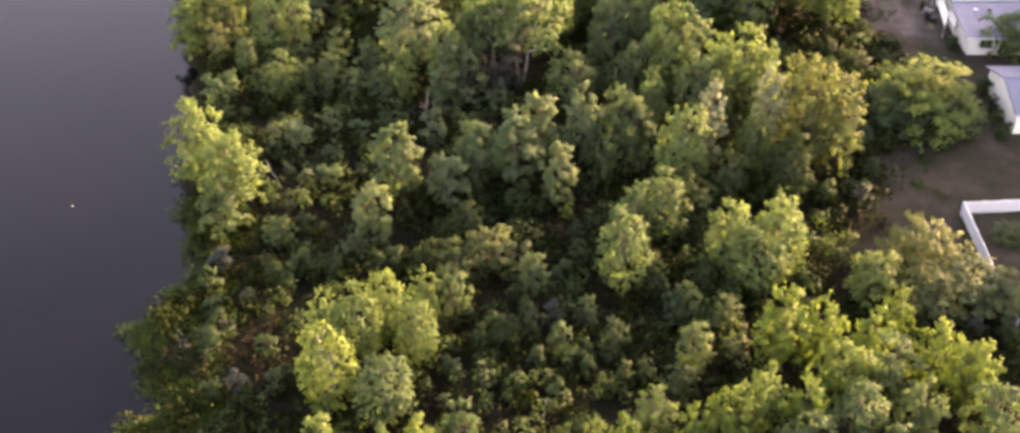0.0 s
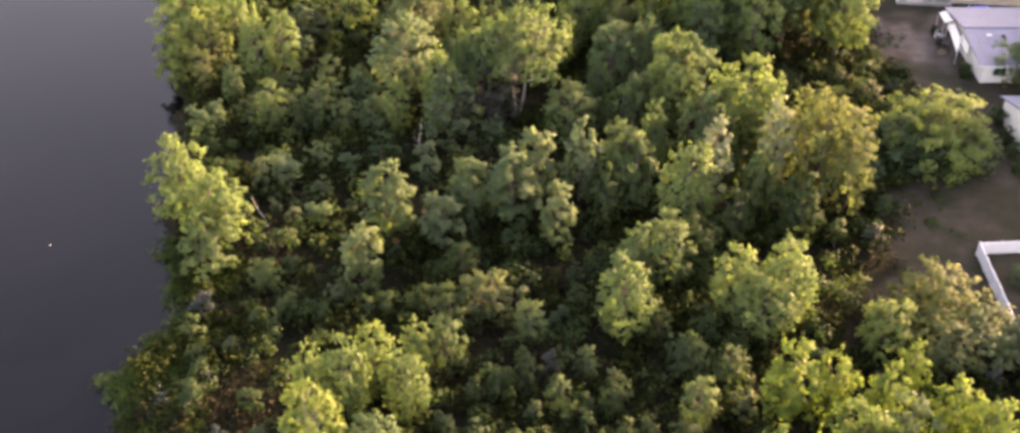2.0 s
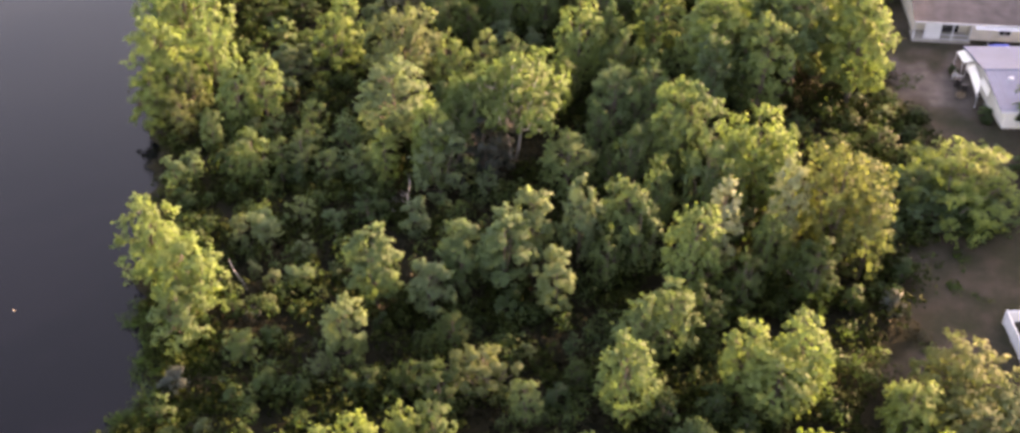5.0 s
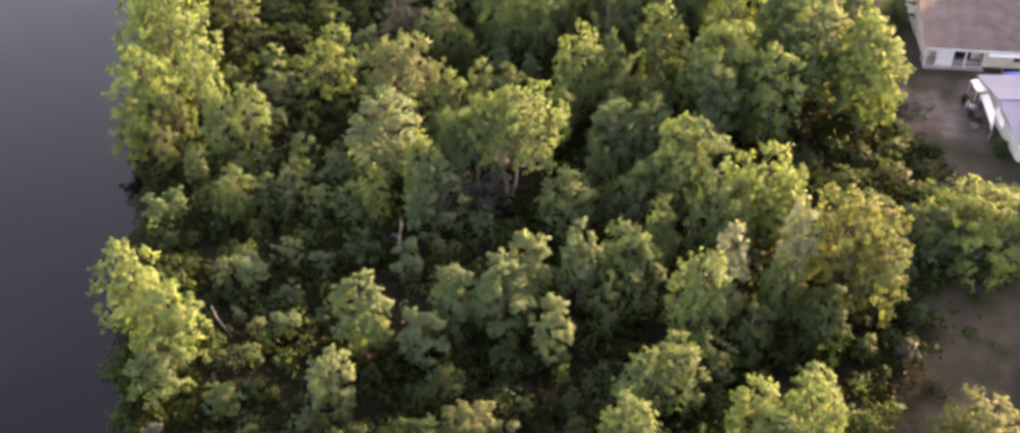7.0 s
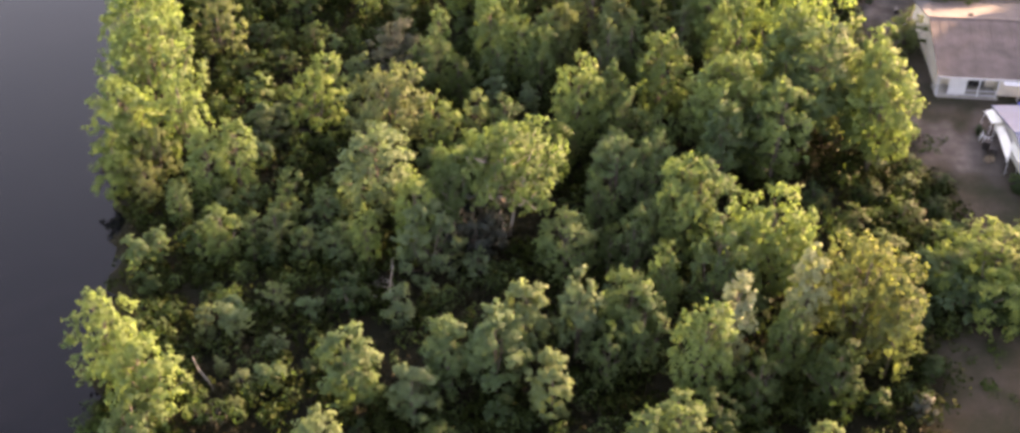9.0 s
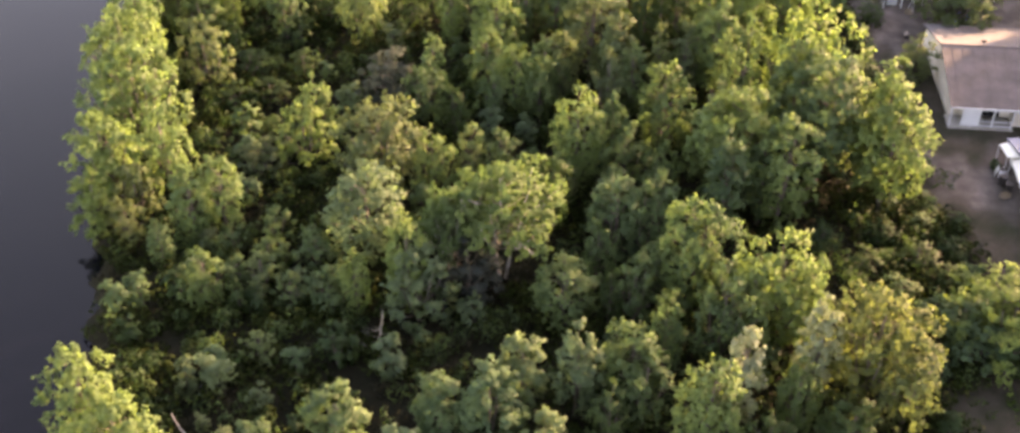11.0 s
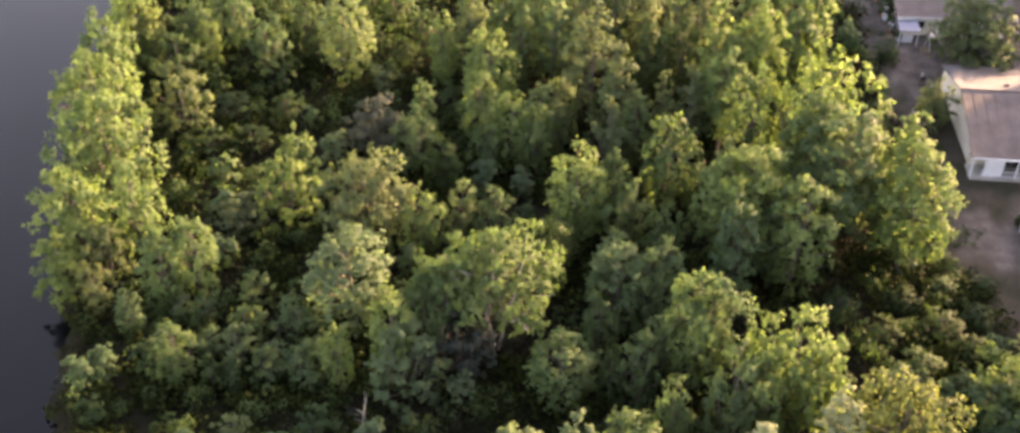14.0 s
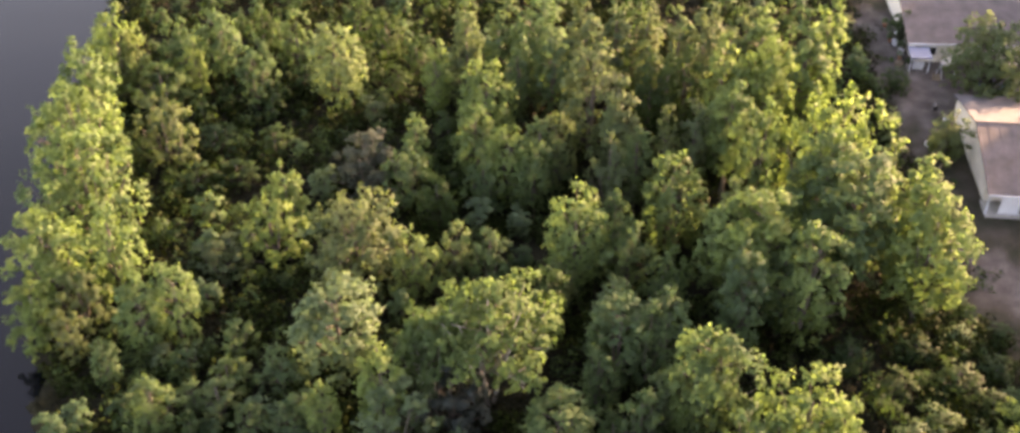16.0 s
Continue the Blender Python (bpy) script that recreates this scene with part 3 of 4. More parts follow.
plant("round", "olive", 39.4, 74.4, 5.9, 6.5)
plant("round", "yellow", 31.3, 75.4, 6.4, 5.6)
plant("round", "olive", 36.0, 73.6, 5.4, 5.6)
plant("round", "olive", 41.8, 73.7, 5.4, 5.0)
plant("round", "lime", 32.0, 70.1, 7.4, 3.3)
plant("round", "lime", 29.0, 66.7, 7.9, 4.3)
plant("round", "lime", 25.9, 62.9, 8.4, 5.3)
plant("round", "mid", 29.6, 63.2, 8.4, 5.3)
plant("round", "lime", 33.6, 65.1, 7.9, 4.5)
plant("round", "lime", 35.6, 62.8, 8.4, 4.7)
plant("round", "lime", 19.1, 60.5, 8.4, 4.6)
plant("round", "lime", 22.2, 59.6, 8.4, 3.6)
plant("round", "mid", 25.8, 58.3, 8.4, 4.8)
plant("round", "mid", 30.6, 58.6, 8.4, 4.8)
plant("round", "mid", 35.9, 58.3, 8.4, 4.8)
plant("round", "mid", 21.7, 56.1, 7.4, 4.7)
plant("round", "mid", 28.0, 55.2, 7.4, 4.7)
plant("column", "mid", 15.0, 67.5, 5.9, 3.1)
plant("round", "lime", 16.5, 58.6, 7.4, 4.3)
plant("round", "lime", 8.4, 57.2, 6.9, 3.3)
plant("round", "mid", 11.0, 59.6, 6.4, 3.9)
plant("round", "lime", 13.6, 57.4, 7.4, 2.8)
plant("round", "bright", 6.5, 58.2, 5.4, 2.2)
plant("dome", "bright", -15.0, 68.9, 8.4, 3.2)
plant("dome", "bright", -12.5, 68.9, 8.9, 4.2)
plant("dome", "bright", -10.4, 70.7, 8.9, 3.6)
plant("dome", "yellow", -14.4, 63.8, 9.4, 4.9, "yellow-green tree with a domed crown on a pale forked trunk", PALE_BARK)
plant("dome", "mid", -7.9, 68.5, 8.2, 3.9)
plant("dome", "mid", -9.9, 62.8, 6.9, 5.2)
plant("round", "bright", -7.2, 73.6, 6.4, 3.4)
plant("airy", "mid", -5.0, 74.2, 6.4, 3.6)
plant("airy", "olive", -1.3, 80.2, 5.4, 6.0)
plant("airy", "dark", -4.8, 79.0, 4.9, 5.7)
plant("pine", "pale", -12.5, 83.7, 7.8, 3.8)
plant("pine", "mid", -10.9, 90.8, 9.2, 5.0)
plant("pine", "pale", -6.0, 89.0, 7.4, 4.3)
plant("pine", "mid", -3.3, 92.5, 8.4, 4.3)
plant("pine", "mid", 0.4, 92.4, 9.4, 5.8)
plant("column", "dark", -3.9, 85.3, 4.4, 3.1)
plant("round", "yellow", -13.8, 55.7, 8.4, 3.8)
plant("round", "yellow", -9.2, 55.8, 7.4, 1.9)
plant("round", "yellow", -6.7, 56.9, 7.4, 2.8)
plant("airy", "mid", -3.8, 58.7, 6.4, 3.4)
plant("column", "mid", 2.1, 76.9, 5.4, 2.7)
plant("airy", "mid", -21.3, 84.4, 3.4, 3.4)
plant("airy", "mid", 14.4, 73.5, 4.4, 3.1)
plant("low", "dark", 38.5, 112.8, 3.6, 4.6)
plant("round", "olive", 47.3, 145.7, 5.6, 5.3)
plant("broad", "olive", 54.8, 157.1, 9.6, 11.0)
plant("airy", "dark", 48.7, 168.9, 4.4, 3.4)
plant("low", "dark", 45.5, 158.7, 2.9, 3.6)
plant("airy", "mid", -34.3, 154.1, 7.4, 6.2)
plant("round", "bright", -31.2, 157.1, 8.4, 3.3)
plant("round", "mid", -24.6, 159.4, 7.4, 3.5)
plant("column", "mid", 3.8, 151.8, 11.4, 3.1)
plant("round", "mid", 4.9, 156.2, 11.4, 4.6)
plant("round", "olive", 7.1, 139.9, 9.9, 4.1)
plant("round", "mid", 5.0, 136.6, 8.8, 4.4)
plant("column", "pale", 12.6, 141.0, 10.9, 3.2)
plant("round", "mid", 14.6, 136.7, 10.4, 3.5)
plant("column", "olive", 17.5, 138.5, 11.4, 2.8)
plant("column", "olive", 20.0, 138.6, 11.9, 3.1)
plant("column", "dark", 18.4, 146.5, 12.4, 3.0)
plant("tall", "bright", 24.7, 143.6, 13.4, 3.1)
plant("dome", "yellow", 2.6, 138.4, 9.2, 5.6)
plant("airy", "dark", -13.3, 160.6, 4.9, 4.1)
plant("airy", "dark", -10.7, 153.8, 3.4, 3.9)
plant("airy", "pale", -20.1, 110.7, 5.4, 3.7)
plant("airy", "mid", -17.2, 108.6, 4.4, 3.2)
plant("airy", "pale", -18.9, 102.2, 3.9, 3.2)
plant("sapling", "mid", -30.8, 109.6, 3.9, 2.9)
plant("column", "mid", -29.9, 114.6, 5.4, 2.6)
plant("sapling", "mid", -13.8, 110.1, 4.4, 2.6)
plant("airy", "dark", -7.2, 80.0, 4.4, 3.3)
plant("airy", "dark", 1.7, 71.9, 4.4, 2.8)
plant("low", "mid", 4.1, 69.8, 3.9, 2.3)
plant("sapling", "dark", -2.6, 70.0, 3.4, 2.0)
plant("low", "dark", -0.7, 70.9, 3.9, 3.1)
plant("airy", "mid", 6.5, 72.9, 3.9, 2.5)
plant("sapling", "dark", 6.5, 68.5, 3.4, 1.6)
plant("sapling", "dark", 2.2, 67.7, 3.4, 1.8)
plant("low", "dark", 8.6, 69.2, 3.9, 3.0)
plant("airy", "mid", 15.4, 73.0, 4.9, 3.0)
plant("low", "dark", 17.8, 71.6, 4.9, 3.7)
plant("low", "dark", 16.9, 77.1, 4.4, 3.2)
plant("airy", "dark", 6.2, 80.6, 3.9, 2.6)
plant("airy", "dark", 12.8, 76.6, 4.4, 2.7)
plant("airy", "mid", -22.1, 85.0, 3.0, 3.0)
plant("sapling", "dark", -19.1, 80.6, 2.8, 2.7)
plant("airy", "olive", -14.5, 82.1, 3.0, 3.0)
plant("sapling", "mid", -18.2, 93.3, 3.0, 3.2)
plant("sapling", "mid", -22.3, 101.3, 3.0, 2.8)
plant("sapling", "dark", -2.3, 65.5, 3.4, 2.4)
plant("sapling", "dark", 0.3, 65.2, 3.0, 2.1)
plant("sapling", "dark", 3.9, 63.8, 3.0, 2.3)
plant("sapling", "dark", -5.0, 67.0, 3.0, 2.1)
plant("low", "dark", 13.6, 64.3, 4.4, 3.5)
plant("sapling", "dark", 9.2, 65.7, 3.2, 2.0)
plant("round", "bright", 57.2, 116.8, 6.4, 7.4)
plant("airy", "olive", 46.9, 83.7, 2.4, 4.1)
plant("column", "pale", -1.9, 158.2, 12.4, 3.8)
plant("column", "mid", 1.7, 156.2, 11.4, 3.8)
plant("column", "olive", 10.4, 154.1, 13.4, 4.5)
plant("column", "olive", 13.7, 155.0, 13.4, 3.8)
plant("column", "olive", 17.1, 154.4, 13.4, 3.7)
plant("column", "olive", 20.0, 153.1, 13.4, 3.4)
plant("tall", "olive", 22.8, 152.7, 14.4, 4.4)
plant("tall", "olive", 26.4, 150.8, 14.4, 4.4)
plant("airy", "dark", -11.3, 164.7, 7.4, 5.7)
plant("airy", "dark", -7.6, 161.2, 5.4, 4.1)
plant("airy", "dark", -14.4, 166.3, 7.4, 5.0)
plant("airy", "dark", -25.3, 165.8, 7.4, 4.1)
plant("airy", "dark", -19.5, 158.5, 4.4, 4.0)
plant("airy", "dark", -9.4, 157.4, 4.4, 4.0)
plant("airy", "olive", -33.5, 121.1, 7.4, 4.9)
plant("round", "bright", -37.0, 119.7, 7.4, 5.4)
plant("airy", "olive", -34.1, 118.3, 5.4, 4.0)
plant("airy", "dark", -27.4, 147.4, 3.4, 5.3)
plant("airy", "dark", -28.1, 140.8, 3.4, 4.3)
plant("airy", "dark", -24.4, 141.9, 3.4, 4.4)
plant("airy", "dark", -21.3, 146.8, 3.9, 4.5)
plant("column", "dark", 10.4, 106.1, 6.4, 2.6)
plant("round", "mid", 13.0, 124.6, 8.4, 5.4)
plant("round", "mid", 16.3, 121.6, 8.4, 3.7)
plant("round", "olive", 6.8, 122.8, 6.4, 4.0)
plant("airy", "olive", -23.5, 127.9, 4.4, 5.4)
plant("low", "mid", -14.5, 109.1, 3.9, 4.7)
plant("airy", "mid", -20.0, 113.8, 4.4, 4.1)
plant("airy", "mid", -22.3, 111.5, 3.9, 3.4)
plant("low", "mid", -15.6, 114.1, 4.4, 4.6)
plant("airy", "mid", -20.0, 117.8, 4.4, 4.0)
plant("airy", "mid", -23.6, 116.1, 3.9, 3.3)
plant("low", "mid", -12.7, 109.5, 3.9, 3.5)
plant("airy", "pale", -16.9, 110.2, 3.6, 3.2)

plant("low", "dark", 36.4, 117.2, 2.8, 3.6)
plant("low", "mid", 40.2, 118.6, 2.4, 3.2)
plant("low", "dark", 33.6, 112.6, 3.2, 3.8)
plant("low", "mid", 36.0, 109.0, 3.0, 3.6)
plant("low", "dark", 40.8, 110.6, 2.8, 3.4)
plant("low", "dark", 42.6, 115.0, 2.2, 3.0)
plant("low", "mid", 33.4, 107.2, 3.2, 3.4)
plant("low", "dark", 38.4, 106.4, 3.0, 3.2)
plant("low", "dark", 30.6, 116.0, 3.4, 3.6)
plant("low", "mid", 38.2, 121.4, 2.2, 2.8)
plant("low", "dark", 44.2, 119.2, 1.8, 2.6)
plant("low", "mid", 43.0, 111.6, 2.2, 2.6)
plant("low", "dark", 35.2, 103.6, 3.0, 3.2)
plant("low", "mid", 36.6, 100.2, 2.6, 3.0)

# Unseen belt of woodland added behind the houses to shade the yards.
belt = np.random.default_rng(21)
ty = np.concatenate([np.linspace(92, 130, 26), belt.uniform(124, 215, 80)])
tx = np.concatenate([70.5 + belt.uniform(0, 9, 26), belt.uniform(76, 92, 80)])
tagged(heaps(belt, tx, ty, 27, 1.25, LEAF["mid"], "woodland_belt", (14.0, 20.0), (3.8, 4.8), 0.85), "unseen belt of tall green woodland added behind the houses to shade the yards", "woodland", kind="stuff")

# The wood goes on behind the start of the flight.
tx, ty = scatter(belt, 330, -60, 62, -40, 52, lambda x, y: (inland(x, y) > 4.0) & (cleared(x, y) < -3))
tagged(heaps(belt, tx, ty, 20, 0.7, LEAF["mid"], "woodland", (4.0, 11.0), (2.2, 3.8)), "green lakeside woodland of mixed trees", "woodland", kind="stuff")

tx, ty = scatter(belt, 5200, -60, 66, -60, 57, lambda x, y: (inland(x, y) > 1.5) & (cleared(x, y) < -1))
tagged(heaps(belt, tx, ty, 2, 0.95, SHADED_SHRUB, "woodland_undergrowth", (0.6, 2.6), (0.9, 1.7), 0.75), "green undergrowth below the lakeside woodland, coloured near black for shade", "undergrowth", kind="stuff")

# Young trees between the tall ones.
fill = random.Random(8)
tries = 0
young = 0
while young < 230 and tries < 9000:
    tries += 1
    x, y = fill.uniform(-42, 46), fill.uniform(58, 190)
    if inland(x, y) < 2.0 or cleared(x, y) > -0.8:
        continue
    if any((x - a) ** 2 + (y - b) ** 2 < (0.36 * w + 0.8) ** 2 for a, b, w in STANDING):
        continue
    h = fill.uniform(2.2, 3.6) if y < 98 else fill.uniform(2.4, 4.6)
    # Nearer saplings take darker tints, for the gloom between the trees.
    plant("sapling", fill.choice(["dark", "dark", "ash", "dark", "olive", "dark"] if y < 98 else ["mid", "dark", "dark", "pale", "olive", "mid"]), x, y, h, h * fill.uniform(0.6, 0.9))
    young += 1

# Lower thickets in the gaps, too many to count; dark leaves imitate shade.
tx, ty = [], []
for _ in range(7000):
    x, y = fill.uniform(-42, 46), fill.uniform(58, 192)
    if inland(x, y) > (7.0 if y < 90 else 2.0) and cleared(x, y) < -0.5 and all((x - a) ** 2 + (y - b) ** 2 > (0.34 * w + 0.3) ** 2 for a, b, w in STANDING):
        tx.append(x), ty.append(y)
grow = np.random.default_rng(9)
tagged(heaps(grow, tx[:520], ty[:520], 120, 0.25, LEAF["dark"], "thicket", (1.6, 3.4), (0.7, 1.3)), "thick green understory bushes, coloured dark for the shade between the trees", "bushes", kind="stuff")
tagged(heaps(grow, tx[520:1050], ty[520:1050], 120, 0.25, LEAF["dark"], "green_thicket", (1.4, 3.2), (0.6, 1.2)), "low green understory bushes, coloured dark for the shade between the trees", "bushes", kind="stuff")

# ---- houses and fence ----
WALL_WHITE = plain("painted_white_wall", (0.8, 0.77, 0.72), 0.8, 0.08, 0.7)
WALL_CREAM = plain("painted_cream_wall", (0.68, 0.62, 0.54), 0.8, 0.1, 0.75)
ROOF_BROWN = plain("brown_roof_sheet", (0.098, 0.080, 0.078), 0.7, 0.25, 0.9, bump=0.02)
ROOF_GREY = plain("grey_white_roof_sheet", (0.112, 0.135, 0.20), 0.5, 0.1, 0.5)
# Grey for a rear slope, darkened to stand for its lack of sun.
ROOF_SHADED = plain("grey_roof_shaded", (0.075, 0.07, 0.078), 0.7, 0.2, 0.8, bump=0.02)
VINYL = plain("white_vinyl", (0.6, 0.61, 0.64), 1.0, 0.05, 0.45)
DARK_GLASS = plain("dark_window_glass", (0.02, 0.022, 0.026), 1.0, 0.2, 0.08, spec=0.6)
CONCRETE = plain("pale_concrete", (0.3, 0.28, 0.26), 1.2, 0.15, 0.9)
TARP = plain("blue_tarpaulin", (0.09, 0.13, 0.55), 1.5, 0.2, 0.5)
DARK_METAL = plain("dark_metal", (0.06, 0.055, 0.055), 2.0, 0.2, 0.5, 0.6)


def box(x0, x1, y0, y1, z0, z1):
    v = [(x, y, z) for z in (z0, z1) for y in (y0, y1) for x in (x0, x1)]
    return v, [(0, 2, 3, 1), (4, 5, 7, 6), (0, 1, 5, 4), (2, 6, 7, 3), (0, 4, 6, 2), (1, 3, 7, 5)]


def shaped(name, pieces, mat, parent, label=""):
    return part(name, mesh(name, *joined(pieces), [mat]), parent, label)


def slab(a, b, c, d, thick):
    """A sloping sheet with thickness, from four corners."""
    n = (Vector(b) - Vector(a)).cross(Vector(d) - Vector(a)).normalized() * thick
    top = [tuple(Vector(p) + n) for p in (a, b, c, d)]
    return [a, b, c, d] + top, [(3, 2, 1, 0), (4, 5, 6, 7), (0, 1, 5, 4), (1, 2, 6, 5), (2, 3, 7, 6), (3, 0, 4, 7)]


def window(house, x, y, z, w, h, axis="x"):
    """A framed pane proud of a wall that faces -y (axis x) or -x (axis y)."""
    t = 0.06
    def at(a0, a1, z0, z1, d0, d1):
        return box(x + a0, x + a1, y - d1, y - d0, z + z0, z + z1) if axis == "x" else box(x - d1, x - d0, y + a0, y + a1, z + z0, z + z1)
    win = shaped("window", [at(0, w, 0, t, 0.003, 0.06), at(0, w, h - t, h, 0.003, 0.06), at(0, t, t, h - t, 0.003, 0.06), at(w - t, w, t, h - t, 0.003, 0.06), at(w / 2 - 0.025, w / 2 + 0.025, t, h - t, 0.003, 0.05)], VINYL, house)
    shaped("pane", [at(t, w - t, t, h - t, 0.004, 0.03)], DARK_GLASS, win, "dark glass pane")


def gabled(x, y, turn, w, d, eave, ridge, wall_mat, roof_mat, label, over=0.45, porch=0.45, rear=None):
    """A low house whose ridge runs across; its front left corner is at the origin. Returns the Empty."""
    house = new("house")
    mid = (d + over - porch) / 2
    fall = (ridge - eave) / (d + over - mid)
    front_top, back_top = ridge - 0.1 - fall * mid, ridge - 0.1 - fall * (d - mid)
    shaped("wall", [box(0, w, 0, 0.2, -0.5, front_top)], wall_mat, house)
    shaped("wall", [box(0, w, d - 0.2, d, -0.5, back_top)], wall_mat, house)
    for x0 in (0.0, w - 0.2):
        v = [(x0 + k, a, b) for k in (0, 0.2) for a, b in ((0.2, -0.5), (d - 0.2, -0.5), (d - 0.2, back_top), (mid, ridge - 0.12), (0.2, front_top))]
        shaped("wall", [(v, [(0, 4, 3, 2, 1), (5, 6, 7, 8, 9)] + [(i, (i + 1) % 5, (i + 1) % 5 + 5, i + 5) for i in range(5)])], wall_mat, house)
    shaped("roof", [slab((-over, -porch, eave), (w + over, -porch, eave), (w + over, mid, ridge), (-over, mid, ridge), 0.12)], roof_mat, house)
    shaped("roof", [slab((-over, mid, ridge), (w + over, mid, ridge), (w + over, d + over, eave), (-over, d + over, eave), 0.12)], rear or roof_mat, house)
    for i in range(1, int((w + 2 * over) / 1.1)):
        sx = -over + 1.1 * i
        shaped("seam", [slab((sx - 0.04, -porch + 0.02, eave + 0.05), (sx + 0.04, -porch + 0.02, eave + 0.05), (sx + 0.04, mid - 0.1, ridge + 0.04), (sx - 0.04, mid - 0.1, ridge + 0.04), 0.086)], roof_mat, house)
    shaped("fascia", [box(-over, w + over, -porch - 0.04, -porch - 0.003, eave - 0.08, eave + 0.14)], VINYL, house, "white eaves board")
    shaped("ridge_cap", [tube([(-over, mid, ridge + 0.12), (w + over, mid, ridge + 0.12)], [0.12, 0.12], 6)], roof_mat, house)
    house.matrix_world = pose(x, y, float(ground_z(x + 3, y + 3)), 0, 0, turn)
    return tagged(house, label, "house", "houses along the yards")


def vent(house, x, y, z, s, mat, name="roof_vent"):
    shaped(name, [box(x - s, x + s, y - s * 0.6, y + s * 0.6, z - 0.3, z + 0.28), box(x - s * 1.15, x + s * 1.15, y - s * 0.75, y + s * 0.75, z + 0.283, z + 0.33)], mat, house)


# The brown-roofed house with a white porch; its rear slope is painted shaded.
h = gabled(49.0, 138.6, -6, 17, 15.0, 2.35, 4.75, WALL_CREAM, ROOF_BROWN, "single-storey house with brown sheet roof, cream walls and white porch", porch=2.3, rear=ROOF_SHADED)
shaped("porch_slab", [box(-0.3, 6.4, -2.6, -0.005, -0.4, 0.08)], CONCRETE, h, "pale concrete porch floor")
for px in (-0.2, 2.0, 4.2, 6.2):
    shaped("porch_post", [box(px - 0.07, px + 0.07, -2.2, -2.06, 0.083, 2.3)], VINYL, h)
shaped("porch_rail", [box(0.9, 6.2, -2.17, -2.09, 0.75, 0.83), box(0.9, 6.2, -2.17, -2.09, 0.2, 0.28)], VINYL, h)
shaped("porch_screen", [box(0.95, 2.85, -2.14, -2.1, 0.3, 2.28)], VINYL, h, "white solid porch panel")
shaped("sliding_door", [box(3.0, 5.4, -0.06, -0.003, 0.09, 2.1)], DARK_GLASS, h, "dark glass sliding door")
shaped("side_wall", [box(6.5, 16.9, -1.6, -0.003, -0.5, 2.35)], WALL_CREAM, h)
shaped("awning", [slab((6.6, -2.75, 2.02), (16.8, -2.75, 2.02), (16.8, -1.62, 2.26), (6.6, -1.62, 2.26), 0.05)], VINYL, h, "long white awning over the side wall")
for px in (8.4, 12.6, 16.4):
    shaped("awning_post", [tube([(px, -2.6, -0.4), (px, -2.6, 2.06)], [0.04, 0.04], 6)], VINYL, h)
window(h, 9.6, -1.6, 0.8, 1.4, 0.9)
vent(h, 3.0, 5.2, 4.05, 0.34, VINYL, "skylight")
vent(h, 4.6, 8.4, 4.3, 0.22, DARK_METAL)

# The grey-roofed house.
h = gabled(53.0, 117.8, 0, 13, 12.2, 2.3, 3.35, WALL_WHITE, ROOF_GREY, "single-storey white house with a pale grey sheet roof", over=0.7)
window(h, 1.2, 0, 0.9, 1.4, 1.1)
window(h, 6.2, 0, 0.9, 1.6, 1.1)
vent(h, 1.7, 4.6, 3.12, 0.22, VINYL)
vent(h, 3.3, 4.6, 3.12, 0.16, DARK_METAL)

# The house nearest the fence.
h = gabled(53.0, 101.8, 0, 12, 9.0, 2.4, 4.0, WALL_WHITE, ROOF_GREY, "small white house with a pale roof")

# The farthest brown-roofed house.
h = gabled(49.0, 164.6, -3, 12, 15.0, 2.5, 4.8, WALL_CREAM, ROOF_BROWN, "single-storey house with brown roof and cluttered yard", over=1.0)
window(h, 1.0, 0, 0.9, 1.5, 1.1)
shaped("awning", [slab((-1.0, -2.6, 1.95), (1.4, -2.6, 1.95), (1.4, -0.5, 2.2), (-1.0, -0.5, 2.2), 0.06)], ROOF_GREY, h, "grey patio awning")
for px in (-0.85, 1.25):
    shaped("awning_post", [box(px - 0.05, px + 0.05, -2.5, -2.4, -0.4, 1.95)], VINYL, h)


def fence_run(x0, y0, x1, y1, tall=1.4, bay=2.0):
    fence = new("fence")
    n = max(1, round(math.hypot(x1 - x0, y1 - y0) / bay))
    turn = math.degrees(math.atan2(y1 - y0, x1 - x0))
    step = math.hypot(x1 - x0, y1 - y0) / n
    for i in range(n + 1):
        shaped("post", [box(i * step - 0.065, i * step + 0.065, -0.065, 0.065, -0.4, tall + 0.06), box(i * step - 0.085, i * step + 0.085, -0.085, 0.085, tall + 0.063, tall + 0.1)], VINYL, fence)
    for i in range(n):
        a, b = i * step + 0.068, (i + 1) * step - 0.068
        shaped("panel", [box(a, b, -0.02, 0.02, 0.08, tall - 0.06)], VINYL, fence)
        shaped("rail", [box(a, b, -0.045, 0.045, tall - 0.057, tall + 0.03)], VINYL, fence)
    fence.matrix_world = pose(x0, y0, float(ground_z(x0, y0)), 0, 0, turn)
    return tagged(fence, "white vinyl privacy fence around a yard", "fence", "white yard fence")


fence_run(43.5, 88.2, 61.5, 89.4)
fence_run(43.5, 88.0, 43.2, 72.0)


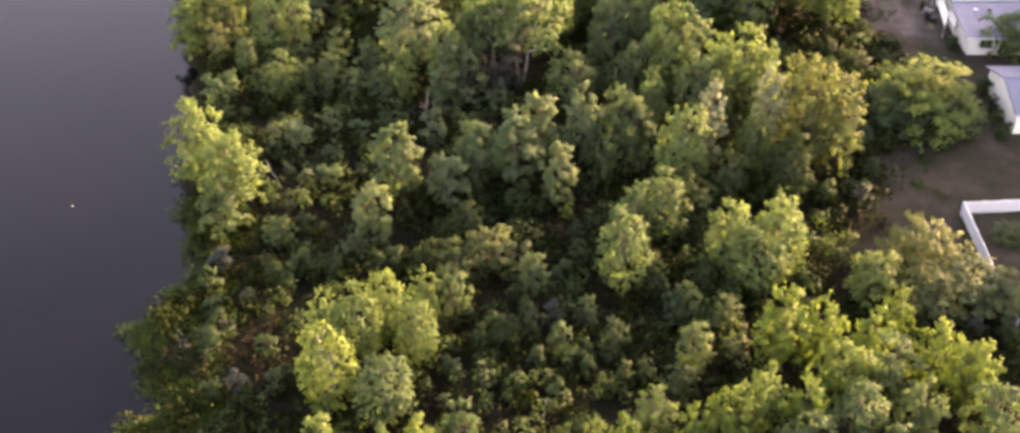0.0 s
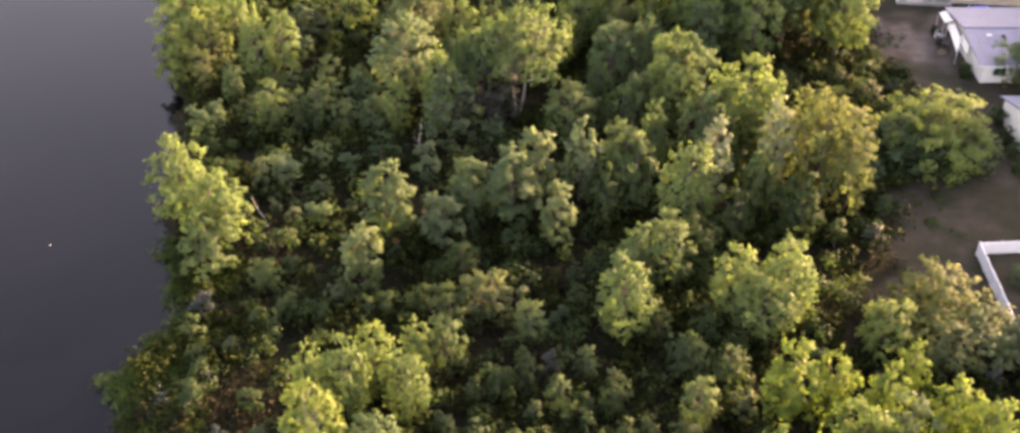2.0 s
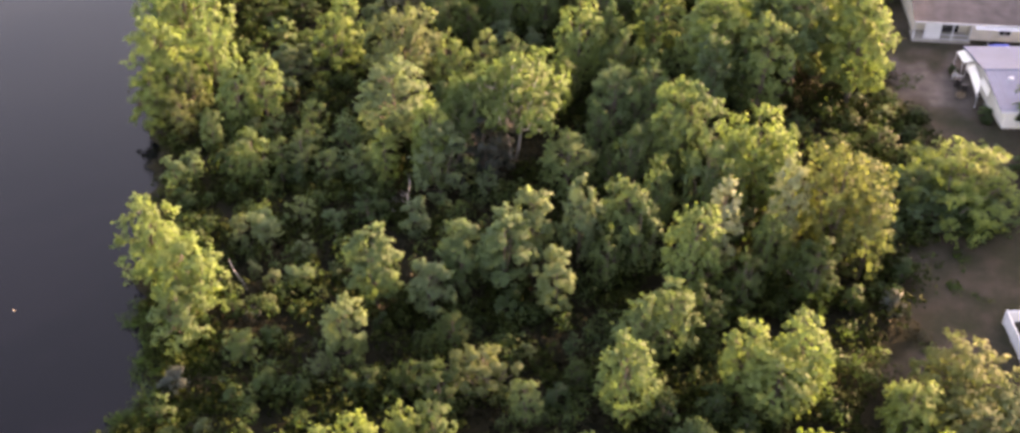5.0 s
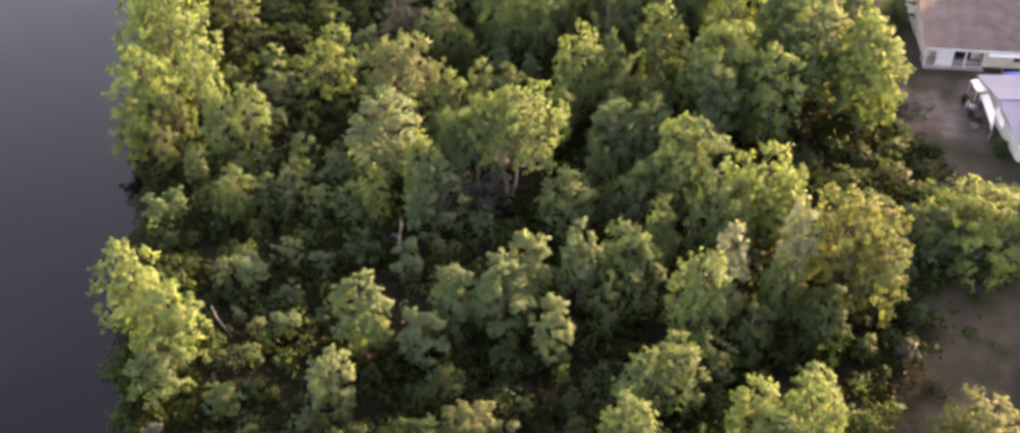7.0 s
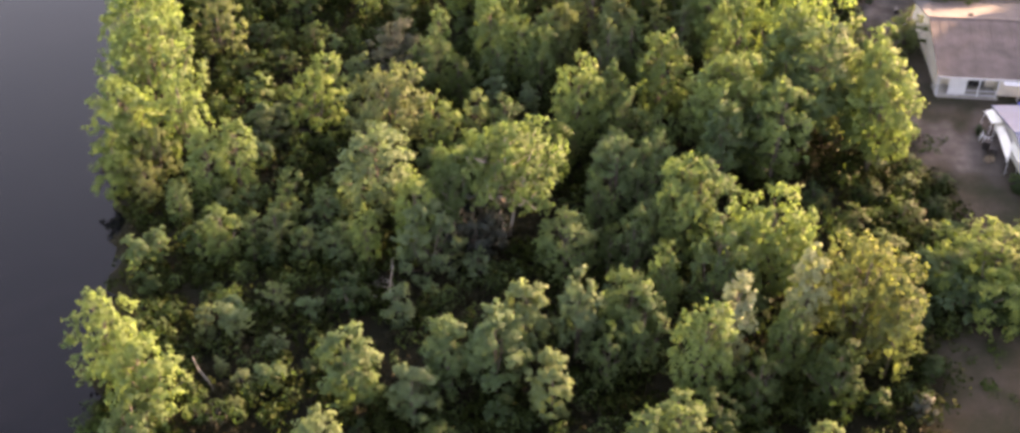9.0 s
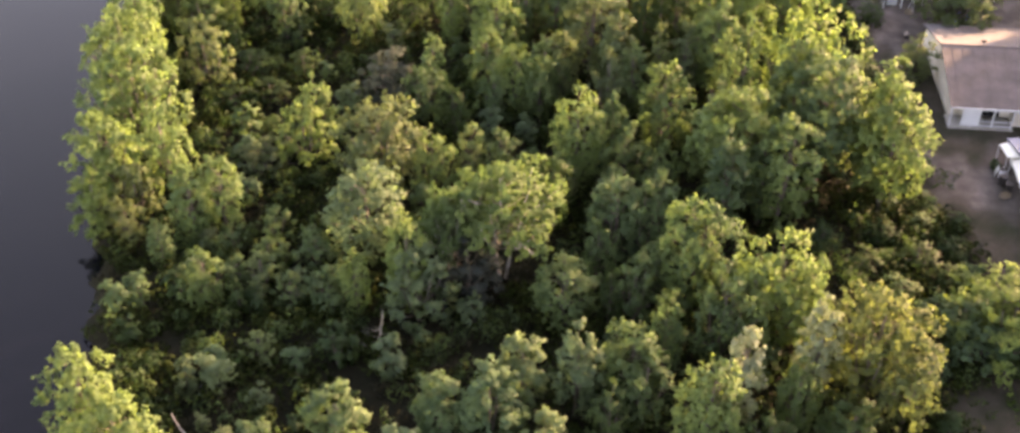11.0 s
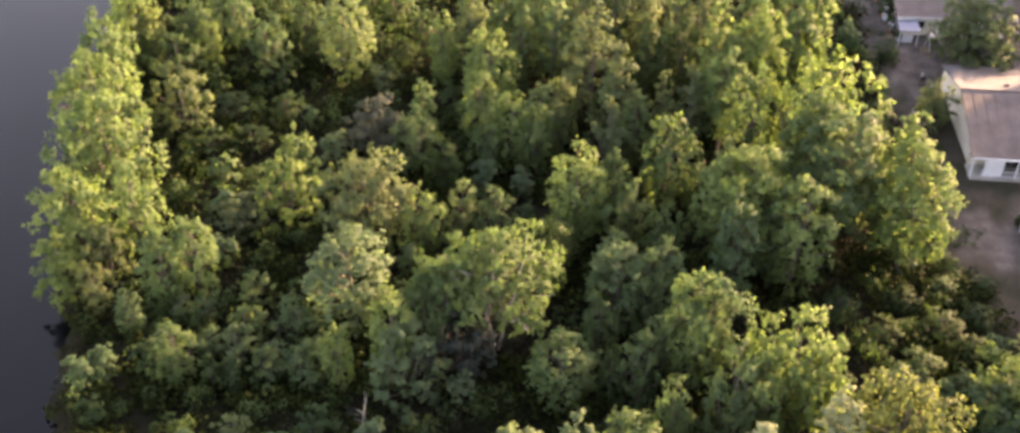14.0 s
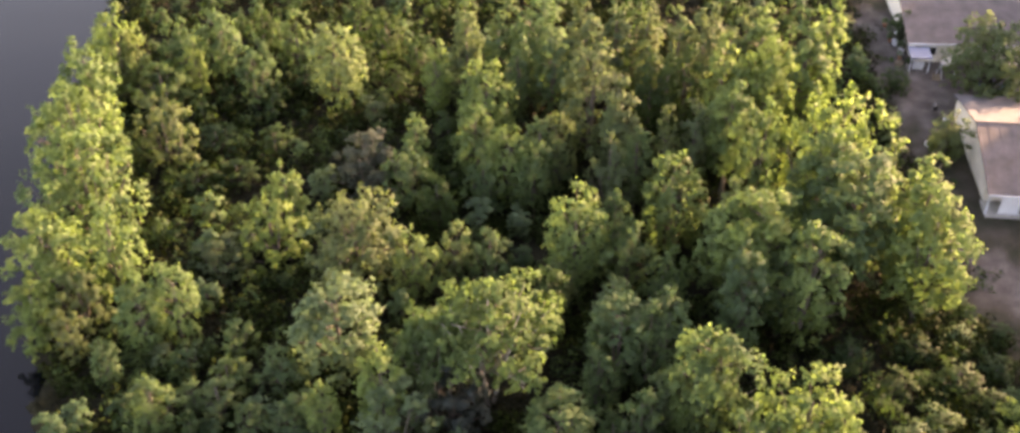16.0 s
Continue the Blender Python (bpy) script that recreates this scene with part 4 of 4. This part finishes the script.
# ---- dead wood, and a float on the lake ----
def snag(x, y, h, lean, girth, label, seed, limbs=5):
    rng = np.random.default_rng(seed)
    pts = [(lean[0] * f + 0.08 * math.sin(7 * f), lean[1] * f, -0.3 + (h + 0.3) * f) for f in np.linspace(0, 1, 6)]
    pieces = [tube(pts, [girth * (1 - 0.75 * f) for f in np.linspace(0, 1, 6)], 7)]
    for i in range(limbs):
        f = rng.uniform(0.4, 0.95)
        a = Vector((lean[0] * f, lean[1] * f, h * f))
        d = Vector((rng.normal(), rng.normal(), rng.uniform(0.3, 1.0))).normalized() * h * rng.uniform(0.12, 0.28)
        pieces.append(tube([a, a + d * 0.6, a + d + Vector((0, 0, 0.1 * h * rng.uniform(0, 1)))], [girth * 0.35, girth * 0.2, girth * 0.05], 5))
    ob = new("dead_tree", mesh("dead_tree", *joined(pieces), [DEAD_WOOD], smooth=True))
    ob.matrix_world = pose(x, y, float(ground_z(x, y)))
    return tagged(ob, label, "dead tree")


def float_on_lake(x, y):
    ob = new("buoy")
    rings = [(0.0, -0.09), (0.07, -0.08), (0.1, 0.0), (0.085, 0.06), (0.04, 0.09), (0.025, 0.16), (0.0, 0.18)]
    v = [(r * math.cos(a * math.pi / 5), r * math.sin(a * math.pi / 5), z) for r, z in rings for a in range(10)]
    f = [(i * 10 + k, i * 10 + (k + 1) % 10, i * 10 + 10 + (k + 1) % 10, i * 10 + 10 + k) for i in range(len(rings) - 1) for k in range(10)]
    part("body", mesh("body", v, f, [DEAD_WOOD], smooth=True), ob)
    ob.matrix_world = pose(x, y, 0)
    tagged(ob, "small pale grey float on the dark water", "buoy")

snag(-22.8, 93.3, 2.9, (-1.5, 0.9), 0.13, "pale leaning dead tree trunk above the brush", 3, 2)
snag(-9.2, 102.5, 5.0, (0.7, 0.3), 0.085, "pale bare dead tree with thin twigs", 4, 7)
snag(2.6, 62.8, 2.2, (0.3, 0.1), 0.06, "small grey dead tree with bare twigs", 6, 9)
snag(-31.2, 69.6, 0.35, (-0.7, 1.5), 0.07, "pale fallen branch at the water edge", 9, 3)
float_on_lake(-43.4, 91.2)

# Shrubs against the white house and in the yards.
plant("sapling", "mid", 52.0, 120.4, 1.3, 1.4, "green garden shrub beside a white house wall")
plant("sapling", "dark", 51.7, 118.9, 1.5, 1.6, "dark green garden shrub beside a white house wall")
plant("sapling", "dark", 50.9, 128.8, 1.2, 1.3, "dark green garden shrub beside a white house wall")
for x, y, h in ((51.9, 103.6, 2.0), (51.8, 106.0, 2.2), (52.1, 109.6, 2.4), (51.6, 100.9, 2.0)):
    plant("sapling", "dark", x, y, h, h * 0.95, "dark green garden shrub beside a white house wall")


def stood(thing, x, y, turn, label, category):
    thing.matrix_world = pose(x, y, float(ground_z(x, y)), 0, 0, turn)
    return tagged(thing, label, category)


def canopy_tent(x, y, turn):
    t = new("canopy_tent")
    for px in (-1.0, 1.0):
        for py in (-1.0, 1.0):
            shaped("leg", [tube([(px, py, -0.1), (px, py, 1.25)], [0.03, 0.03], 6)], DARK_METAL, t)
    v = [(-1.15, -1.15, 1.25), (1.15, -1.15, 1.25), (1.15, 1.15, 1.25), (-1.15, 1.15, 1.25), (0, 0, 1.95), (-1.15, -1.15, 1.1), (1.15, -1.15, 1.1), (1.15, 1.15, 1.1), (-1.15, 1.15, 1.1), (0, 0, 1.9)]
    f = [(0, 1, 4), (1, 2, 4), (2, 3, 4), (3, 0, 4), (0, 5, 6, 1), (1, 6, 7, 2), (2, 7, 8, 3), (3, 8, 5, 0), (6, 5, 9), (7, 6, 9), (8, 7, 9), (5, 8, 9)]
    part("cover", mesh("cover", v, f, [TARP]), t, "blue fabric cover")
    return stood(t, x, y, turn, "blue canopy tent standing behind the white house", "canopy tent")


def covered_heap(x, y):
    rng = np.random.default_rng(21)
    n = 12
    v, f = [], []
    for j in range(n + 1):
        for i in range(n + 1):
            a, b = 2 * i / n - 1, 2 * j / n - 1
            z = max(0.02, 0.75 * (1 - a ** 4) * (1 - b ** 4) + 0.06 * rng.normal()) if 0 < i < n and 0 < j < n else -0.05
            v.append((1.3 * a, 0.9 * b, z))
    for j in range(n):
        for i in range(n):
            k = j * (n + 1) + i
            f.append((k, k + 1, k + n + 2, k + n + 1))
    ob = new("covered_heap", mesh("covered_heap", v, f, [TARP], smooth=True))
    return stood(ob, x, y, 12, "heap of things under a blue tarpaulin in a yard", "tarpaulin")


def barrel(x, y):
    ob = new("barrel")
    rings = [(0.26, 0.0), (0.29, 0.03), (0.29, 0.28), (0.31, 0.3), (0.29, 0.32), (0.29, 0.58), (0.31, 0.6), (0.29, 0.62), (0.29, 0.86), (0.27, 0.88), (0.25, 0.86), (0.0, 0.86)]
    v = [(r * math.cos(a * math.pi / 6), r * math.sin(a * math.pi / 6), z) for r, z in rings for a in range(12)]
    f = [(i * 12 + k, i * 12 + (k + 1) % 12, i * 12 + 12 + (k + 1) % 12, i * 12 + 12 + k) for i in range(len(rings) - 1) for k in range(12)]
    part("body", mesh("body", v, f, [VINYL], smooth=True), ob)
    shaped("lid", [tube([(0, 0, 0.87), (0, 0, 0.93)], [0.24, 0.22], 12)], DARK_METAL, ob, "dark lid")
    return stood(ob, x, y, 0, "white plastic barrel in a yard", "barrel")


def swing_seat(x, y, turn):
    s = new("garden_swing")
    for px in (-0.9, 0.9):
        for py in (-0.6, 0.6):
            shaped("leg", [tube([(px, py, -0.05), (px, 0, 1.75)], [0.035, 0.03], 6)], VINYL, s)
    shaped("top_bar", [tube([(-0.95, 0, 1.76), (0.95, 0, 1.76)], [0.035, 0.035], 6)], VINYL, s)
    shaped("canopy", [slab((-0.95, -0.55, 1.78), (0.95, -0.55, 1.78), (0.95, 0.55, 1.86), (-0.95, 0.55, 1.86), 0.03)], CONCRETE, s, "pale canopy sheet")
    shaped("seat", [box(-0.75, 0.75, -0.25, 0.25, 0.42, 0.5)], DARK_METAL, s, "dark seat cushion")
    shaped("backrest", [box(-0.75, 0.75, 0.26, 0.32, 0.45, 0.95)], DARK_METAL, s, "dark backrest")
    for px in (-0.7, 0.7):
        shaped("hanger", [tube([(px, 0, 0.5), (px, 0, 1.75)], [0.015, 0.015], 5)], VINYL, s)
    return stood(s, x, y, turn, "white framed garden swing with a pale canopy and dark seat", "garden swing")


def bin_on_wheels(x, y, turn, mat, label):
    b = new("bin")
    v = [(-0.24, -0.26, 0.05), (0.24, -0.26, 0.05), (0.24, 0.26, 0.05), (-0.24, 0.26, 0.05), (-0.3, -0.34, 0.98), (0.3, -0.34, 0.98), (0.3, 0.34, 0.98), (-0.3, 0.34, 0.98)]
    part("body", mesh("body", v, [(3, 2, 1, 0), (0, 1, 5, 4), (1, 2, 6, 5), (2, 3, 7, 6), (3, 0, 4, 7), (4, 5, 6, 7)], [mat]), b)
    shaped("lid", [slab((-0.32, -0.36, 0.985), (0.32, -0.36, 0.985), (0.32, 0.36, 1.04), (-0.32, 0.36, 1.04), 0.04)], DARK_METAL, b, "dark lid")
    for px in (-0.28, 0.28):
        shaped("wheel", [tube([(px - 0.03, 0.27, 0.1), (px + 0.03, 0.27, 0.1)], [0.1, 0.1], 10)], DARK_METAL, b)
    return stood(b, x, y, turn, label, "bin")


def leaning_board(x, y, turn, w, h, mat, label):
    ob = new("board", mesh("board", *box(-w / 2, w / 2, 0, 0.03, 0, h), [mat]))
    ob.matrix_world = pose(x, y, float(ground_z(x, y)) - 0.02, 14, 0, turn)
    return tagged(ob, label, "board")


canopy_tent(57.6, 132.2, 5)


def shade_sail(corners, label):
    """A sheet of cloth hung between posts, sagging a little; corners in the world, the last two against the wall."""
    ob = new("shade_sail")
    x0, y0 = corners[0][0], corners[0][1]
    z0 = float(ground_z(x0, y0))
    a, b, c, d = [Vector((x - x0, y - y0, z)) for x, y, z in corners]
    n = 6
    v = []
    for k in (0.0, -0.02):
        for j in range(n + 1):
            for i in range(n + 1):
                u, w = i / n, j / n
                p = (a.lerp(b, u)).lerp(d.lerp(c, u), w)
                v.append((p.x, p.y, p.z - 0.5 * u * (1 - u) * w * (1 - w) + k))
    f, m = [], (n + 1) ** 2
    for j in range(n):
        for i in range(n):
            q = j * (n + 1) + i
            f += [(q, q + 1, q + n + 2, q + n + 1), (m + q + n + 1, m + q + n + 2, m + q + 1, m + q)]
    rim = [i for i in range(n)] + [n + j * (n + 1) for j in range(n)] + [m - 1 - i for i in range(n)] + [(n - j) * (n + 1) for j in range(n)]
    f += [(rim[i], m + rim[i], m + rim[(i + 1) % len(rim)], rim[(i + 1) % len(rim)]) for i in range(len(rim))]
    part("cloth", mesh("cloth", v, f, [WALL_WHITE], smooth=True), ob, "white cloth")
    for p in (a, b):
        shaped("post", [tube([(p.x, p.y, -0.3), (p.x, p.y, p.z + 0.05)], [0.035, 0.03], 6)], VINYL, ob)
    ob.matrix_world = pose(x0, y0, z0)
    return tagged(ob, label, "shade sail", "sails beside the white house")


for sail in (((51.6, 130.3, 1.9), (51.7, 128.2, 1.75), (52.6, 127.6, 2.25), (52.6, 130.2, 2.3)),
             ((51.9, 127.6, 1.8), (51.4, 121.9, 1.35), (52.2, 123.6, 2.1), (52.6, 127.2, 2.3)),
             ((52.2, 123.8, 1.9), (52.4, 121.6, 1.45), (52.75, 122.2, 2.15), (52.7, 124.8, 2.3))):
    shade_sail(sail, "white cloth shade sail hung beside the white house wall")
barrel(51.2, 127.3)
bin_on_wheels(50.9, 126.2, 40, DARK_METAL, "dark wheeled bin beside the white house")
bin_on_wheels(51.1, 125.0, 75, DARK_METAL, "dark wheeled bin beside the white house")
leaning_board(50.8, 128.0, 70, 1.0, 0.9, VINYL, "white board leaning among things beside the white house")
covered_heap(56.6, 159.4)
barrel(62.4, 164.0)
barrel(48.2, 166.2)
swing_seat(52.0, 161.6, 20)
bin_on_wheels(48.1, 164.2, 30, DARK_METAL, "dark wheeled bin beside the brown-roofed house")
bin_on_wheels(48.0, 168.4, 70, VINYL, "pale wheeled bin beside the brown-roofed house")
leaning_board(48.5, 170.2, 80, 1.2, 1.1, VINYL, "white board leaning against a house wall")
leaning_board(48.4, 167.4, 84, 0.9, 1.3, CONCRETE, "grey board leaning against a house wall")
leaning_board(49.2, 162.9, -10, 1.2, 1.2, VINYL, "white sheet standing under a patio awning")
barrel(49.3, 152.2)


def potted_plant(x, y, s, tint, pot_mat, label):
    """A tapered pot with a rim and a tuft of leaves."""
    ob = new("potted_plant")
    shaped("pot", [tube([(0, 0, -0.03), (0, 0, 0.36 * s), (0, 0, 0.361 * s), (0, 0, 0.42 * s)], [0.16 * s, 0.24 * s, 0.28 * s, 0.28 * s], 10)], pot_mat, ob)
    r = np.random.default_rng(int(x * 31 + y * 17))
    tuft = quads("foliage", leaves(r, [(0, 0, 0.7 * s), (0.14 * s, 0.1, 0.85 * s), (-0.12 * s, 0.05, 0.95 * s)], [0.4 * s, 0.3 * s, 0.28 * s], 220, 0.14 * s), LEAF[tint])
    part("foliage", tuft, ob, "leafy tuft")
    return stood(ob, x, y, 0, label, "potted plant")


def crate(x, y, turn, s, mat, label):
    """A slatted box with corner posts."""
    ob = new("crate")
    for z in (0.04, 0.2, 0.36):
        for q in (-1, 1):
            shaped("slat", [box(-s, s, q * s * 0.7 - 0.012, q * s * 0.7 + 0.012, z, z + 0.11)], mat, ob)
            shaped("slat", [box(q * s - 0.012, q * s + 0.012, -s * 0.68, s * 0.68, z, z + 0.11)], mat, ob)
    shaped("base", [box(-s * 0.97, s * 0.97, -s * 0.66, s * 0.66, -0.02, 0.03)], mat, ob)
    return stood(ob, x, y, turn, label, "crate")


def grill(x, y, turn):
    ob = new("grill")
    for px in (-0.45, 0.45):
        for py in (-0.22, 0.22):
            shaped("leg", [box(px - 0.02, px + 0.02, py - 0.02, py + 0.02, -0.03, 0.75)], DARK_METAL, ob)
    shaped("body", [box(-0.5, 0.5, -0.28, 0.28, 0.753, 0.95)], DARK_METAL, ob)
    shaped("hood", [tube([(-0.5, 0, 0.955), (0.5, 0, 0.955)], [0.27, 0.27], 12)], DARK_METAL, ob, "rounded dark hood")
    shaped("side_shelf", [box(0.503, 0.85, -0.25, 0.25, 0.88, 0.92)], CONCRETE, ob, "pale side shelf")
    return stood(ob, x, y, turn, "dark grill with a pale side shelf beside a house", "grill")


TERRACOTTA = plain("terracotta", (0.32, 0.13, 0.07), 3.0, 0.2, 0.85)
WEATHERED = plain("weathered_boards", (0.24, 0.18, 0.13), 2.0, 0.25, 0.85)
for x, y, s, tint in ((48.2, 163.2, 1.1, "dark"), (47.8, 165.3, 0.9, "mid"), (48.3, 166.9, 1.2, "dark"), (47.7, 169.2, 1.0, "olive"), (48.4, 171.4, 1.3, "dark"), (47.9, 172.6, 0.9, "mid")):
    potted_plant(x, y, s, tint, CONCRETE if s > 1 else TERRACOTTA, "leafy plant in a " + ("grey" if s > 1 else "terracotta") + " pot beside the house wall")
crate(50.6, 124.2, 20, 0.4, WEATHERED, "weathered wooden crate beside the white house")
crate(47.4, 164.0, 20, 0.4, WEATHERED, "weathered wooden crate in a cluttered yard")
crate(50.8, 160.9, -15, 0.45, WEATHERED, "weathered wooden crate in a cluttered yard")
crate(46.4, 148.2, 35, 0.35, VINYL, "white slatted crate on the bare yard")
grill(48.6, 153.9, 70)
